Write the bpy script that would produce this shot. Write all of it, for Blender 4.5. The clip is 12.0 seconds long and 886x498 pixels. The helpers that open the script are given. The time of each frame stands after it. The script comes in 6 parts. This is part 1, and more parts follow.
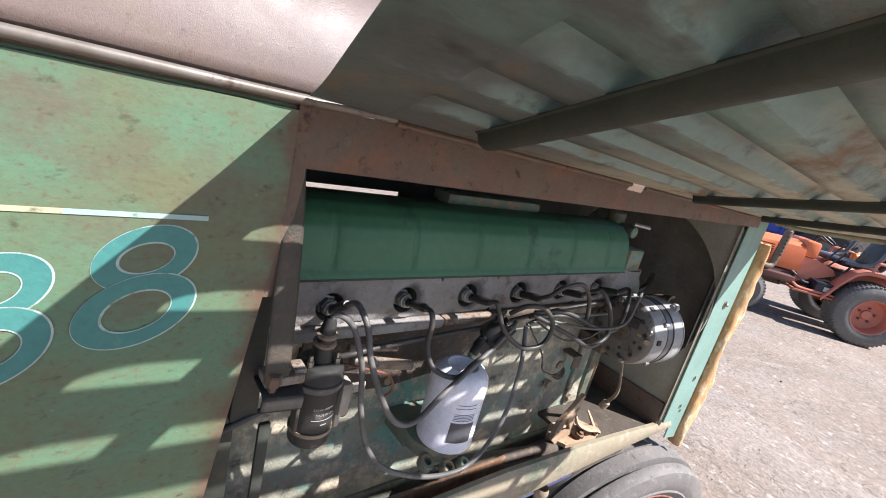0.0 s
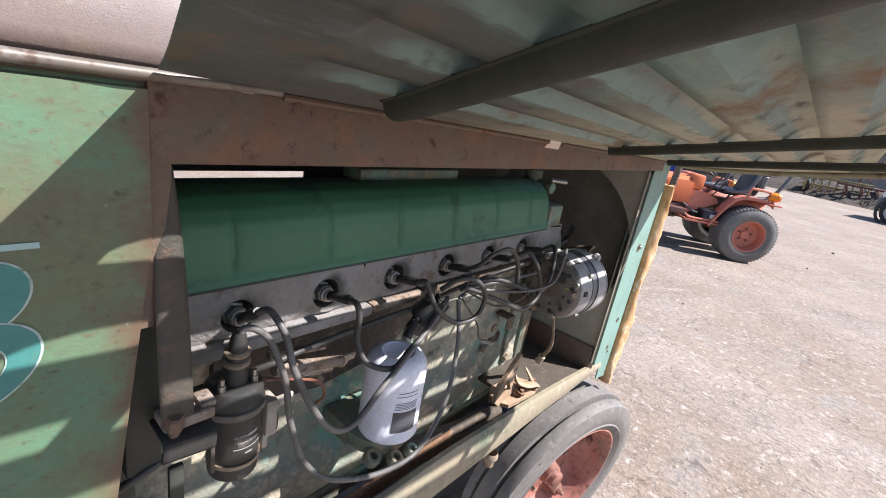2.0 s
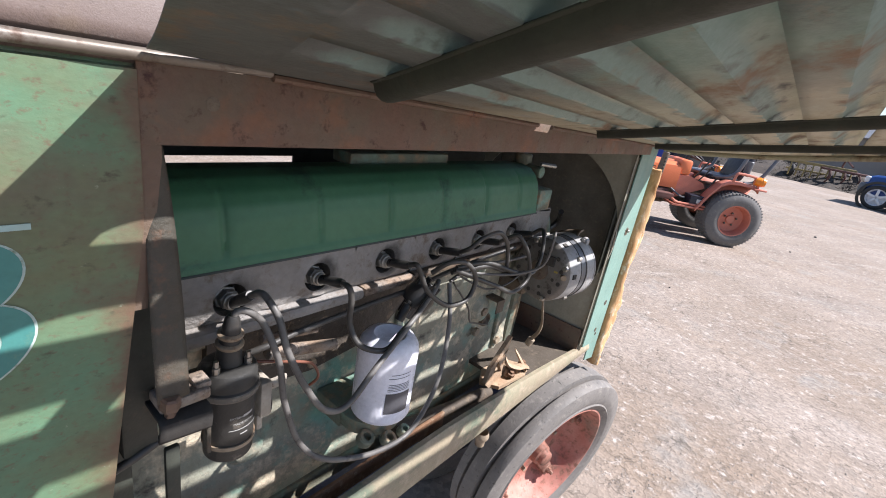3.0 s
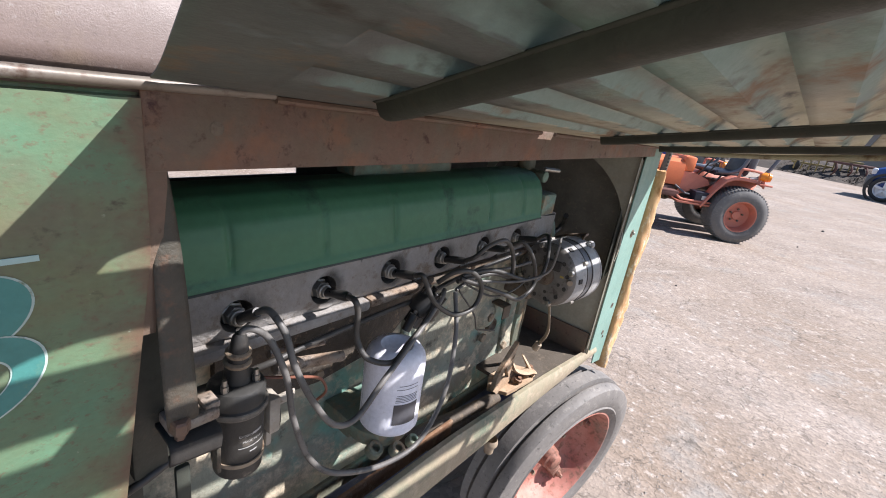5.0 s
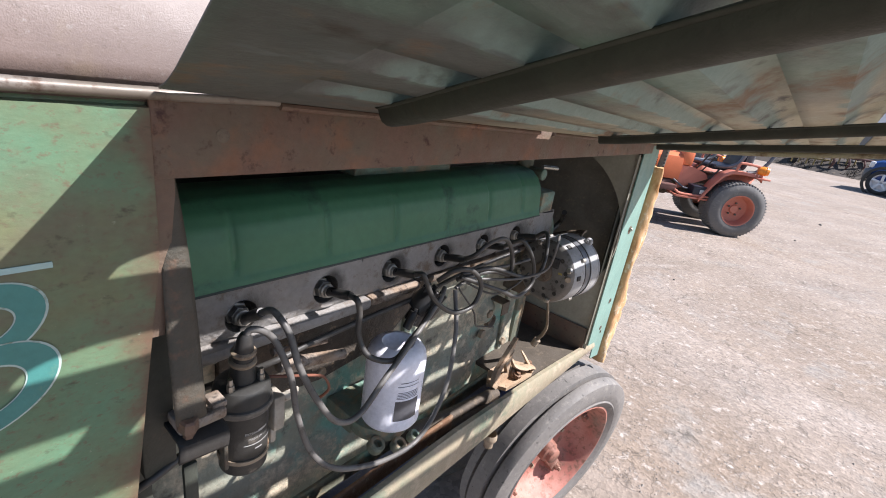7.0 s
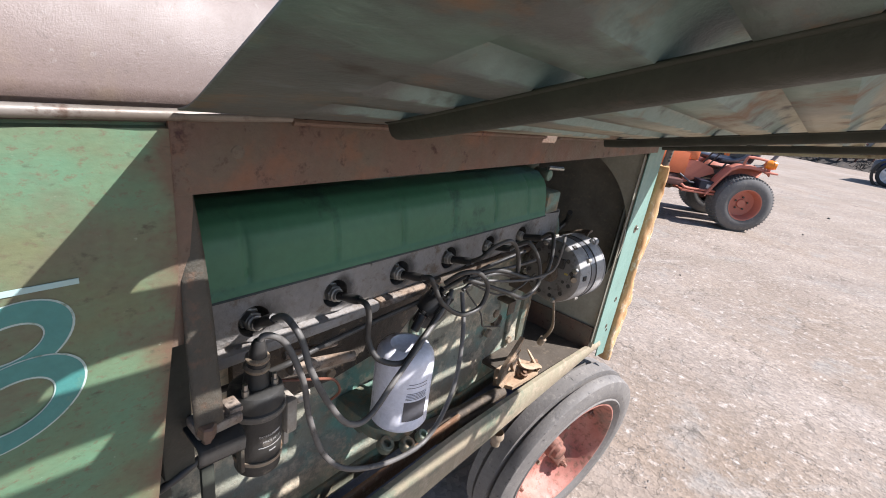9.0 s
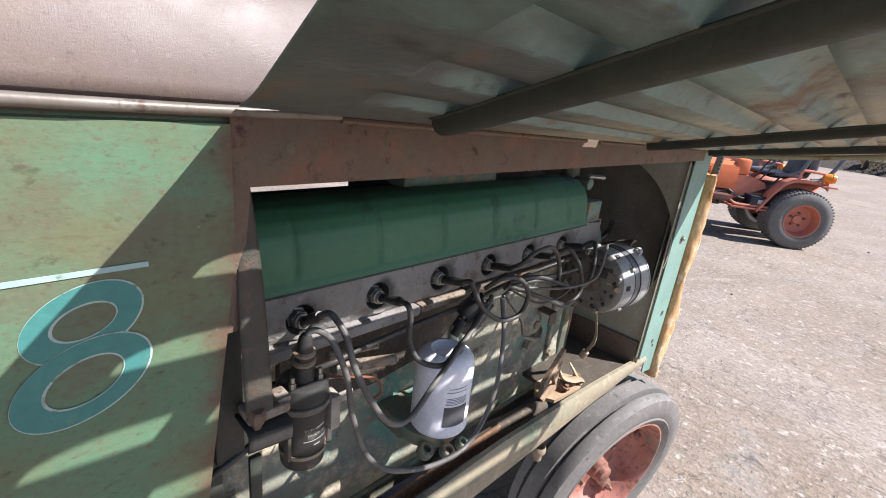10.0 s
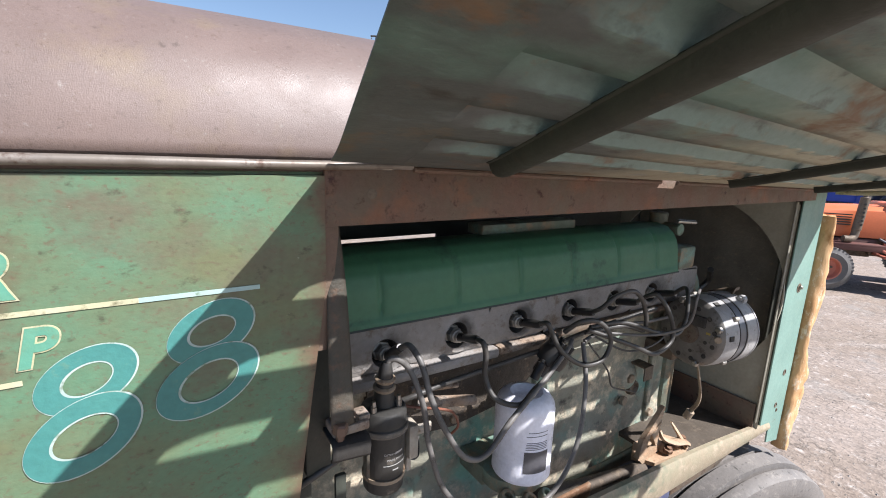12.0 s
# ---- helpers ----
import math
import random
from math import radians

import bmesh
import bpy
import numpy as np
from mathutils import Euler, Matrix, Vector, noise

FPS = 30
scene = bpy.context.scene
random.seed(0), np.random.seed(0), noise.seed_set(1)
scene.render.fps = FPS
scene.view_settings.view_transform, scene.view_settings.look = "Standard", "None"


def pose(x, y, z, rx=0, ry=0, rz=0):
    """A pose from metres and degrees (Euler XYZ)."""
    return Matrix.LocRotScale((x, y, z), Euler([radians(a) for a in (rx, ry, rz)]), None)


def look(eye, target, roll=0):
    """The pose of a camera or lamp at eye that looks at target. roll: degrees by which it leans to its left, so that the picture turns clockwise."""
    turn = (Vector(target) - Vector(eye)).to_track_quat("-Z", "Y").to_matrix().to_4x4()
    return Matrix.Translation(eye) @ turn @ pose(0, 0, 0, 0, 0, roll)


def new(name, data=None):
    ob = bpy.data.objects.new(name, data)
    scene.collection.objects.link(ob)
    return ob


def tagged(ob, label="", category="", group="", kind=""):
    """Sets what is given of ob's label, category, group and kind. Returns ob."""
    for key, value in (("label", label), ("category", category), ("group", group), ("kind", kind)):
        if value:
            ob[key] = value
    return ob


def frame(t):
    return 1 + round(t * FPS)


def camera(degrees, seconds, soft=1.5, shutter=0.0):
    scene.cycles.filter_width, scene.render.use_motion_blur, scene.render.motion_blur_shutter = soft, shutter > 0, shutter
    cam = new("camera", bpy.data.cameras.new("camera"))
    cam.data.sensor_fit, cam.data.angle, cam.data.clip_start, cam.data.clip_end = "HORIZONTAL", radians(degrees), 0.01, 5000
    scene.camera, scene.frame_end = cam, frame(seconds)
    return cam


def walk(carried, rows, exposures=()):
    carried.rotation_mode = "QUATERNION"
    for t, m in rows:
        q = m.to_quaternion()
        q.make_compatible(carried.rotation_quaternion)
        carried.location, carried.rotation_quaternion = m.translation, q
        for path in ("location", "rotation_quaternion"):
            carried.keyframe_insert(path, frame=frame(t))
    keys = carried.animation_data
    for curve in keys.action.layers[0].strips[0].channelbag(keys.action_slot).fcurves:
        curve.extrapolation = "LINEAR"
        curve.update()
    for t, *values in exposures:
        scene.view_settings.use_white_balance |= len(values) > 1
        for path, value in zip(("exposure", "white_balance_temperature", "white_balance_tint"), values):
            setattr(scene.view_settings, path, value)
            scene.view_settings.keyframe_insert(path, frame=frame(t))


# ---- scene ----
cam = camera(88.6, 12.0, 1.0)
PATH = [
    (0, (-0.135, -0.342, 1.23), (1.107, 1.131, 0.694), 14.0),
    (0.5, (-0.114, -0.329, 1.212), (1.192, 1.099, 0.706), 14.8),
    (1, (-0.125, -0.328, 1.24), (1.208, 1.073, 0.728), 14.3),
    (1.5, (-0.11, -0.315, 1.232), (1.269, 1.034, 0.705), 12.1),
    (2, (-0.103, -0.305, 1.233), (1.378, 0.893, 0.623), 10.1),
    (2.5, (-0.105, -0.306, 1.234), (1.39, 0.859, 0.595), 10.3),
    (3, (-0.108, -0.308, 1.23), (1.395, 0.837, 0.573), 10.2),
    (5, (-0.106, -0.303, 1.241), (1.384, 0.858, 0.584), 8.9),
    (5.5, (-0.108, -0.306, 1.24), (1.383, 0.851, 0.579), 8.7),
    (6, (-0.108, -0.305, 1.239), (1.385, 0.847, 0.572), 8.7),
    (6.5, (-0.108, -0.305, 1.241), (1.383, 0.844, 0.566), 8.8),
    (7, (-0.112, -0.304, 1.249), (1.378, 0.844, 0.57), 8.8),
    (9, (-0.118, -0.303, 1.262), (1.354, 0.855, 0.56), 8.3),
    (9.5, (-0.117, -0.308, 1.247), (1.337, 0.881, 0.56), 7.9),
    (10, (-0.128, -0.311, 1.244), (1.245, 0.995, 0.604), 6.5),
    (10.5, (-0.133, -0.339, 1.24), (1.109, 1.16, 0.778), 3.7),
    (11, (-0.131, -0.351, 1.237), (1.012, 1.23, 0.795), 2.8),
    (11.5, (-0.131, -0.357, 1.237), (0.966, 1.261, 0.812), 2.4),
    (12, (-0.132, -0.366, 1.231), (0.933, 1.278, 0.827), 2.1),
]
walk(cam, [(t, look(eye, target, roll)) for t, eye, target, roll in PATH], [(0, 1.24, 6250, 14), (1.5, 1.24, 6250, 14), (3, 1.17, 6250, 14), (8, 1.17, 6250, 14), (10, 1.12, 6250, 13), (12, 1.12, 6250, 13)])

# ---- light ----
SUN_WAY = Vector((-0.677, 1.0, -1.288)).normalized()
world = bpy.data.worlds.new("sky")
scene.world = world
world.use_nodes = True
wn = world.node_tree.nodes
sky = wn.new("ShaderNodeTexSky")
sky.sky_type = "NISHITA"
sky.sun_disc = False
sky.sun_elevation = math.asin(-SUN_WAY.z)
sky.sun_rotation = math.atan2(-SUN_WAY.x, -SUN_WAY.y)
sky.air_density, sky.dust_density, sky.ozone_density = 1.0, 0.6, 1.5
world.node_tree.links.new(sky.outputs[0], wn["Background"].inputs[0])
wn["Background"].inputs[1].default_value = 0.073
sun = new("sun", bpy.data.lights.new("sun", "SUN"))
sun.data.energy, sun.data.angle, sun.data.color = 5.0, radians(0.53), (1.0, 0.965, 0.92)
sun.matrix_world = look((0, 0, 0), SUN_WAY)


# ---- materials ----
def mat(name, c1, c2=None, c3=None, rough=0.5, metal=0.0, s1=9.0, s2=55.0, amount=0.35, bump=0.15, fine=260.0, vary=0.12, stretch=(1, 1, 1), ior=1.45, c4=None, s4=25.0, amount4=0.3, pieces=False, bounce_dust=None, worn=None, flecks=()):
    m = bpy.data.materials.new(name)
    m.use_nodes = True
    t = m.node_tree
    n, link = t.nodes, t.links.new
    bsdf = n["Principled BSDF"]
    coord = n.new("ShaderNodeTexCoord")
    mapping = n.new("ShaderNodeMapping")
    mapping.inputs["Scale"].default_value = stretch
    link(coord.outputs["Object"], mapping.inputs[0])
    place = mapping.outputs[0]
    if pieces:
        info = n.new("ShaderNodeObjectInfo")
        shift = n.new("ShaderNodeVectorMath")
        shift.operation = "MULTIPLY_ADD"
        link(info.outputs["Random"], shift.inputs[0])
        shift.inputs[1].default_value = (7, 5, 3)
        link(place, shift.inputs[2])
        place = shift.outputs[0]

    def spots(scale, detail, low, high, roughness=0.6):
        a = n.new("ShaderNodeTexNoise")
        a.inputs["Scale"].default_value, a.inputs["Detail"].default_value, a.inputs["Roughness"].default_value = scale, detail, roughness
        link(place, a.inputs["Vector"])
        r = n.new("ShaderNodeMapRange")
        r.inputs[1].default_value, r.inputs[2].default_value = low, high
        link(a.outputs[0], r.inputs[0])
        return r.outputs[0]

    def mix(fac, a, b):
        x = n.new("ShaderNodeMix")
        x.data_type = "RGBA"
        link(fac, x.inputs[0])
        for value, socket in ((a, x.inputs[6]), (b, x.inputs[7])):
            if isinstance(value, tuple):
                socket.default_value = (*value, 1)
            else:
                link(value, socket)
        return x.outputs[2]

    c2 = c2 or tuple(v * 0.75 for v in c1)
    colour = mix(spots(s1, 6, 0.36, 0.64), c1, c2)
    if c4:
        colour = mix(spots(s4, 8, 0.66 - amount4 * 0.4, 0.74 - amount4 * 0.3), colour, c4)
    if c3:
        colour = mix(spots(s2, 9, 0.68 - amount * 0.4, 0.76 - amount * 0.3, 0.72), colour, c3)
    # Tint grows with x: bounced ground light painted in, mixed with dust
    if bounce_dust:
        tint, low, high = bounce_dust
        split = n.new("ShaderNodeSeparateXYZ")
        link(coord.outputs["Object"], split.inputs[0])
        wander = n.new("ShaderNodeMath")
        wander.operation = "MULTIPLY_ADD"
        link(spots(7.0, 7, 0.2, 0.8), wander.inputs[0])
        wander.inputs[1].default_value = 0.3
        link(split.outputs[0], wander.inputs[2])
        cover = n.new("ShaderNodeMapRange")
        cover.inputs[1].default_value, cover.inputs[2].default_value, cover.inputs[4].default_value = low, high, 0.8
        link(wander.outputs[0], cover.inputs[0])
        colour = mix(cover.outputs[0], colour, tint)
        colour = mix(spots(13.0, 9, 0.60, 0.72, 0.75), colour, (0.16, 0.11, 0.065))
    if worn:
        for layer, tint, low, high in worn:
            kept = n.new("ShaderNodeAttribute")
            kept.attribute_name = layer
            ragged = n.new("ShaderNodeMath")
            ragged.operation = "MULTIPLY_ADD"
            link(spots(22.0, 8, 0.25, 0.75), ragged.inputs[0])
            ragged.inputs[1].default_value = 0.7
            link(kept.outputs["Fac"], ragged.inputs[2])
            edge = n.new("ShaderNodeMapRange")
            edge.inputs[1].default_value, edge.inputs[2].default_value, edge.inputs[4].default_value = low, high, 0.85
            link(ragged.outputs[0], edge.inputs[0])
            colour = mix(edge.outputs[0], colour, tint)
    for tint, scale, low, high in flecks:
        colour = mix(spots(scale, 5, low, high, 0.65), colour, tint)
    grain = spots(fine * 0.6, 4, 0.3, 0.7)
    dark = n.new("ShaderNodeMix")
    dark.data_type, dark.blend_type = "RGBA", "MULTIPLY"
    dark.inputs[0].default_value = 0.35
    link(colour, dark.inputs[6])
    tone = n.new("ShaderNodeMapRange")
    tone.inputs[3].default_value, tone.inputs[4].default_value = 0.72, 1.15
    link(grain, tone.inputs[0])
    link(tone.outputs[0], dark.inputs[7])
    link(dark.outputs[2], bsdf.inputs["Base Color"])
    gloss = n.new("ShaderNodeMapRange")
    gloss.inputs[3].default_value, gloss.inputs[4].default_value = max(0.03, rough - vary), min(1, rough + vary)
    link(spots(s1 * 3, 5, 0.3, 0.7), gloss.inputs[0])
    link(gloss.outputs[0], bsdf.inputs["Roughness"])
    bsdf.inputs["Metallic"].default_value = metal
    bsdf.inputs["IOR"].default_value = ior
    if bump:
        b = n.new("ShaderNodeBump")
        b.inputs["Strength"].default_value, b.inputs["Distance"].default_value = bump, 0.002
        link(spots(fine, 5, 0.2, 0.8), b.inputs["Height"])
        link(b.outputs[0], bsdf.inputs["Normal"])
    return m


GREEN = mat("faded_green_paint", (0.120, 0.134, 0.074), (0.086, 0.186, 0.122), (0.160, 0.076, 0.056), rough=0.5, s1=11, s2=30, amount=0.16, c4=(0.132, 0.108, 0.070), s4=9.0, amount4=0.33, bump=0.09, fine=330, stretch=(0.7, 1, 1.3), flecks=(((0.240, 0.272, 0.200), 110.0, 0.68, 0.74), ((0.048, 0.052, 0.032), 60.0, 0.63, 0.72)))
PANEL_GREEN = mat("faded_panel_paint", (0.126, 0.138, 0.074), (0.092, 0.192, 0.116), (0.120, 0.100, 0.064), rough=0.5, s1=9, s2=190, amount=0.36, c4=(0.120, 0.108, 0.072), s4=8.0, amount4=0.33, bump=0.09, fine=330, stretch=(0.8, 1, 1.2), flecks=(((0.240, 0.272, 0.200), 130.0, 0.66, 0.74), ((0.058, 0.056, 0.036), 70.0, 0.60, 0.72), ((0.190, 0.066, 0.044), 24.0, 0.71, 0.76)), worn=(("rusted", (0.124, 0.068, 0.046), 0.62, 0.98),))
BLOCK_PAINT = mat("dusty_block_paint", (0.290, 0.305, 0.245), (0.209, 0.189, 0.144), (0.499, 0.419, 0.309), rough=0.65, s1=7, s2=22, amount=0.42, c4=(0.151, 0.299, 0.245), s4=8, amount4=0.36, bump=0.5, fine=180, flecks=(((0.055, 0.050, 0.042), 26.0, 0.57, 0.70),))
GREEN_DIRTY = mat("oily_green_paint", (0.192, 0.226, 0.168), (0.125, 0.115, 0.086), (0.288, 0.202, 0.125), rough=0.55, s1=9, s2=26, amount=0.45, c4=(0.182, 0.298, 0.240), s4=14, amount4=0.35, bump=0.5, fine=180)
COVER_GREEN = mat("glossy_green_enamel", (0.046, 0.147, 0.078), (0.057, 0.167, 0.092), (0.029, 0.067, 0.047), s2=9, amount=0.28, rough=0.5, s1=6, bump=0.05, fine=150, vary=0.06)
TEAL = mat("teal_paint", (0.200, 0.320, 0.276), (0.160, 0.264, 0.228), (0.128, 0.080, 0.040), rough=0.5, s1=8, s2=50, amount=0.12)
RUST_HOOD = mat("rusty_hood_primer", (0.159, 0.115, 0.099), (0.134, 0.101, 0.088), (0.120, 0.085, 0.067), rough=0.46, s1=7, s2=240, amount=0.3, c4=(0.166, 0.123, 0.088), s4=9, amount4=0.25, bump=0.14, fine=1100, vary=0.1, flecks=(((0.242, 0.214, 0.195), 170.0, 0.63, 0.80), ((0.081, 0.059, 0.049), 95.0, 0.62, 0.76)))
RUST = mat("brown_rust", (0.140, 0.076, 0.054), (0.117, 0.091, 0.064), (0.047, 0.016, 0.013), rough=0.62, s1=14, s2=55, amount=0.27, c4=(0.202, 0.090, 0.047), s4=9, amount4=0.30, bump=0.35)
# door inside: paler front end carries the ground bounce in its colour
DOOR_IN = mat("dusty_bounce_lit_door", (0.094, 0.100, 0.092), (0.058, 0.068, 0.066), (0.152, 0.086, 0.045), rough=0.6, s1=5, s2=14, amount=0.26, c4=(0.120, 0.189, 0.157), s4=5, amount4=0.4, bump=0.25, stretch=(0.7, 1.2, 1.2), bounce_dust=((0.450, 0.405, 0.285), 0.26, 0.62), worn=(("teal", (0.152, 0.222, 0.195), 0.62, 1.05), ("rusted", (0.109, 0.076, 0.050), 0.75, 1.1)), flecks=(((0.040, 0.032, 0.024), 22.0, 0.60, 0.74), ((0.160, 0.100, 0.058), 15.0, 0.55, 0.68), ((0.165, 0.209, 0.220), 7.0, 0.62, 0.74)))
RIB_MAT = mat("dark_olive_steel", (0.033, 0.036, 0.025), (0.022, 0.023, 0.017), (0.043, 0.033, 0.021), rough=0.66, s1=14, s2=50, amount=0.3, bump=0.2)
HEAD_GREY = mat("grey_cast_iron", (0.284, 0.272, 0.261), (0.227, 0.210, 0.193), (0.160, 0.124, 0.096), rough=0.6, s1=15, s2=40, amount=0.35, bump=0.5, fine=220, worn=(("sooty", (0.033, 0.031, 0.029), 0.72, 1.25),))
IRON = mat("dark_rusty_iron", (0.124, 0.106, 0.087), (0.161, 0.120, 0.083), (0.078, 0.041, 0.028), rough=0.65, s1=22, s2=60, amount=0.4, bump=0.4, metal=0.2)
RUST_PIPE = mat("orange_rust_pipe", (0.192, 0.108, 0.060), (0.128, 0.064, 0.036), (0.240, 0.176, 0.120), rough=0.7, s1=25, s2=60, amount=0.35, bump=0.4)
# dark grey-brown for the hood underside and the far panel
DARK_SHEET = mat("dark_inner_sheet", (0.085, 0.080, 0.070), (0.120, 0.112, 0.095), rough=0.75, s1=12, bump=0.1)
POST_IRON = mat("black_worn_iron", (0.044, 0.044, 0.035), (0.064, 0.053, 0.040), (0.096, 0.060, 0.040), rough=0.6, s1=18, s2=60, amount=0.3, bump=0.4)
DUST_STEEL = mat("dusty_bare_steel", (0.317, 0.255, 0.185), (0.220, 0.167, 0.114), (0.123, 0.070, 0.040), rough=0.6, s1=22, s2=60, amount=0.3, bump=0.3)
ALLOY = mat("cast_aluminium", (0.354, 0.350, 0.347), (0.292, 0.289, 0.286), (0.184, 0.170, 0.150), rough=0.55, metal=0.12, s1=25, s2=70, amount=0.3, bump=0.2)
STEEL = mat("zinc_steel", (0.416, 0.400, 0.368), (0.320, 0.296, 0.256), rough=0.35, metal=0.9, s1=40, bump=0.1)
COPPER = mat("copper_wire_red", (0.230, 0.080, 0.045), (0.130, 0.060, 0.042), rough=0.45, bump=0.05)
FILTER = mat("white_filter_enamel", (0.80, 0.80, 0.87), (0.73, 0.73, 0.81), (0.42, 0.40, 0.40), rough=0.3, s1=14, s2=45, amount=0.06, bump=0.03)
INK = mat("dark_print", (0.06, 0.06, 0.08), rough=0.4, bump=0.0)
PALE_PRINT = mat("pale_print", (0.496, 0.496, 0.480), rough=0.5, bump=0.0)
COIL_BLACK = mat("dusty_coil_paint", (0.022, 0.022, 0.021), (0.040, 0.038, 0.034), (0.152, 0.132, 0.108), rough=0.5, s1=14, s2=30, amount=0.24, bump=0.15)
BLACK = mat("black_plastic", (0.021, 0.021, 0.021), (0.034, 0.032, 0.030), (0.080, 0.068, 0.052), rough=0.38, s1=20, s2=45, amount=0.15, bump=0.08)
WIRE = mat("dusty_black_cable", (0.066, 0.062, 0.057), (0.036, 0.034, 0.031), rough=0.45, s1=30, bump=0.05)
WIRE_GREY = mat("dusty_grey_cable", (0.135, 0.128, 0.120), (0.085, 0.080, 0.075), (0.040, 0.038, 0.035), rough=0.5, s1=30, s2=60, amount=0.3, bump=0.05)
TYRE = mat("old_tyre_rubber", (0.150, 0.140, 0.132), (0.182, 0.168, 0.156), (0.248, 0.228, 0.208), rough=0.7, s1=12, s2=45, amount=0.32, bump=0.3, fine=190, flecks=(((0.056, 0.052, 0.048), 80.0, 0.6, 0.72),))
TYRE_DARK = mat("black_tyre_rubber", (0.026, 0.026, 0.027), (0.040, 0.038, 0.037), rough=0.75, s1=6, s2=20, bump=0.3, fine=60)
RED_RIM = mat("faded_red_rim_paint", (0.352, 0.124, 0.096), (0.424, 0.208, 0.164), (0.168, 0.080, 0.052), rough=0.6, s1=14, s2=40, amount=0.40, bump=0.25, c4=(0.240, 0.160, 0.128), s4=10, amount4=0.3)
FOAM = mat("torn_yellow_foam", (0.588, 0.378, 0.197), (0.504, 0.281, 0.126), (0.722, 0.622, 0.470), rough=0.85, s1=16, s2=50, amount=0.36, bump=0.5, fine=160, c4=(0.336, 0.168, 0.063), s4=22, amount4=0.22, stretch=(1, 1, 0.45))
SPECKLED_BLUE = mat("speckled_blue", (0.056, 0.068, 0.160), (0.088, 0.096, 0.152), (0.208, 0.200, 0.224), rough=0.5, s1=16, s2=90, amount=0.3)
NUMERAL = mat("turquoise_numeral_paint", (0.060, 0.214, 0.190), (0.046, 0.180, 0.168), (0.100, 0.218, 0.165), rough=0.42, s1=14, s2=45, amount=0.25, bump=0.1, flecks=(((0.120, 0.150, 0.095), 60.0, 0.68, 0.74),))
LETTER_TEAL = mat("worn_letter_paint", (0.090, 0.280, 0.205), (0.110, 0.255, 0.170), (0.150, 0.175, 0.100), rough=0.5, s1=40, s2=90, amount=0.35, bump=0.1)
CREAM = mat("yellowed_stripe_paint", (0.400, 0.390, 0.235), (0.440, 0.420, 0.300), (0.170, 0.160, 0.095), rough=0.5, s1=25, s2=90, amount=0.36, bump=0.1)
OUTLINE = mat("white_outline_paint", (0.420, 0.500, 0.470), (0.300, 0.400, 0.370), (0.120, 0.160, 0.096), rough=0.55, s1=30, s2=70, amount=0.35, bump=0.1)
STRIPE = mat("pale_stripe_paint", (0.300, 0.450, 0.460), (0.340, 0.450, 0.400), (0.150, 0.220, 0.160), rough=0.5, s1=20, s2=90, amount=0.30, bump=0.1)
CHROME_TRIM = mat("worn_trim_bead", (0.208, 0.184, 0.160), (0.144, 0.120, 0.096), (0.088, 0.056, 0.040), rough=0.45, metal=0.25, s1=18, s2=55, amount=0.3, bump=0.05)
ORANGE = mat("orange_tractor_paint", (0.688, 0.180, 0.068), (0.608, 0.160, 0.064), rough=0.42, s1=3, bump=0.0, vary=0.06)
ORANGE_FADED = mat("faded_orange_paint", (0.560, 0.196, 0.132), (0.480, 0.160, 0.108), rough=0.5, s1=3, bump=0.0)
AMBER = mat("amber_lens", (0.85, 0.26, 0.02), rough=0.25, bump=0.0)
SEAT = mat("navy_vinyl", (0.016, 0.018, 0.032), (0.024, 0.024, 0.036), rough=0.45, s1=6, bump=0.1)
GREY_METAL = mat("grey_painted_steel", (0.160, 0.164, 0.176), (0.112, 0.116, 0.128), rough=0.45, metal=0.3, s1=6, bump=0.0)
CAR_BLUE = mat("blue_car_paint", (0.020, 0.060, 0.216), (0.018, 0.052, 0.192), rough=0.25, s1=2, bump=0.0)
BRIGHT_BLUE = mat("bright_blue_paint", (0.020, 0.068, 0.440), (0.016, 0.056, 0.360), rough=0.4, s1=2, bump=0.0)
SILVER = mat("silver_alloy", (0.72, 0.72, 0.74), (0.64, 0.64, 0.66), rough=0.4, metal=0.1, s1=6, bump=0.0)
GLASS = mat("dark_car_glass", (0.02, 0.025, 0.03), rough=0.08, bump=0.0, vary=0.02)
YELLOW = mat("yellow_machine_paint", (0.272, 0.208, 0.080), (0.208, 0.160, 0.072), rough=0.55, s1=3, bump=0.0)
RED_MACHINE = mat("dull_red_machine_paint", (0.120, 0.048, 0.040), (0.088, 0.044, 0.036), rough=0.6, s1=3, bump=0.0)
PALE_WALL = mat("pale_sheet_wall", (0.192, 0.188, 0.184), (0.152, 0.148, 0.144), rough=0.6, s1=0.6, bump=0.0)
TURF_TYRE = mat("dusty_turf_tyre", (0.116, 0.112, 0.110), (0.152, 0.144, 0.136), (0.216, 0.200, 0.180), rough=0.75, s1=6, s2=20, amount=0.3, bump=0.3, fine=60)
BRUSH = mat("dry_brush", (0.064, 0.053, 0.042), (0.044, 0.038, 0.030), (0.080, 0.066, 0.051), rough=0.9, s1=0.7, s2=2.5, bump=0.0)
STONE = mat("gravel_stone", (0.330, 0.290, 0.255), (0.180, 0.155, 0.135), rough=0.85, s1=4, bump=0.3, pieces=True)


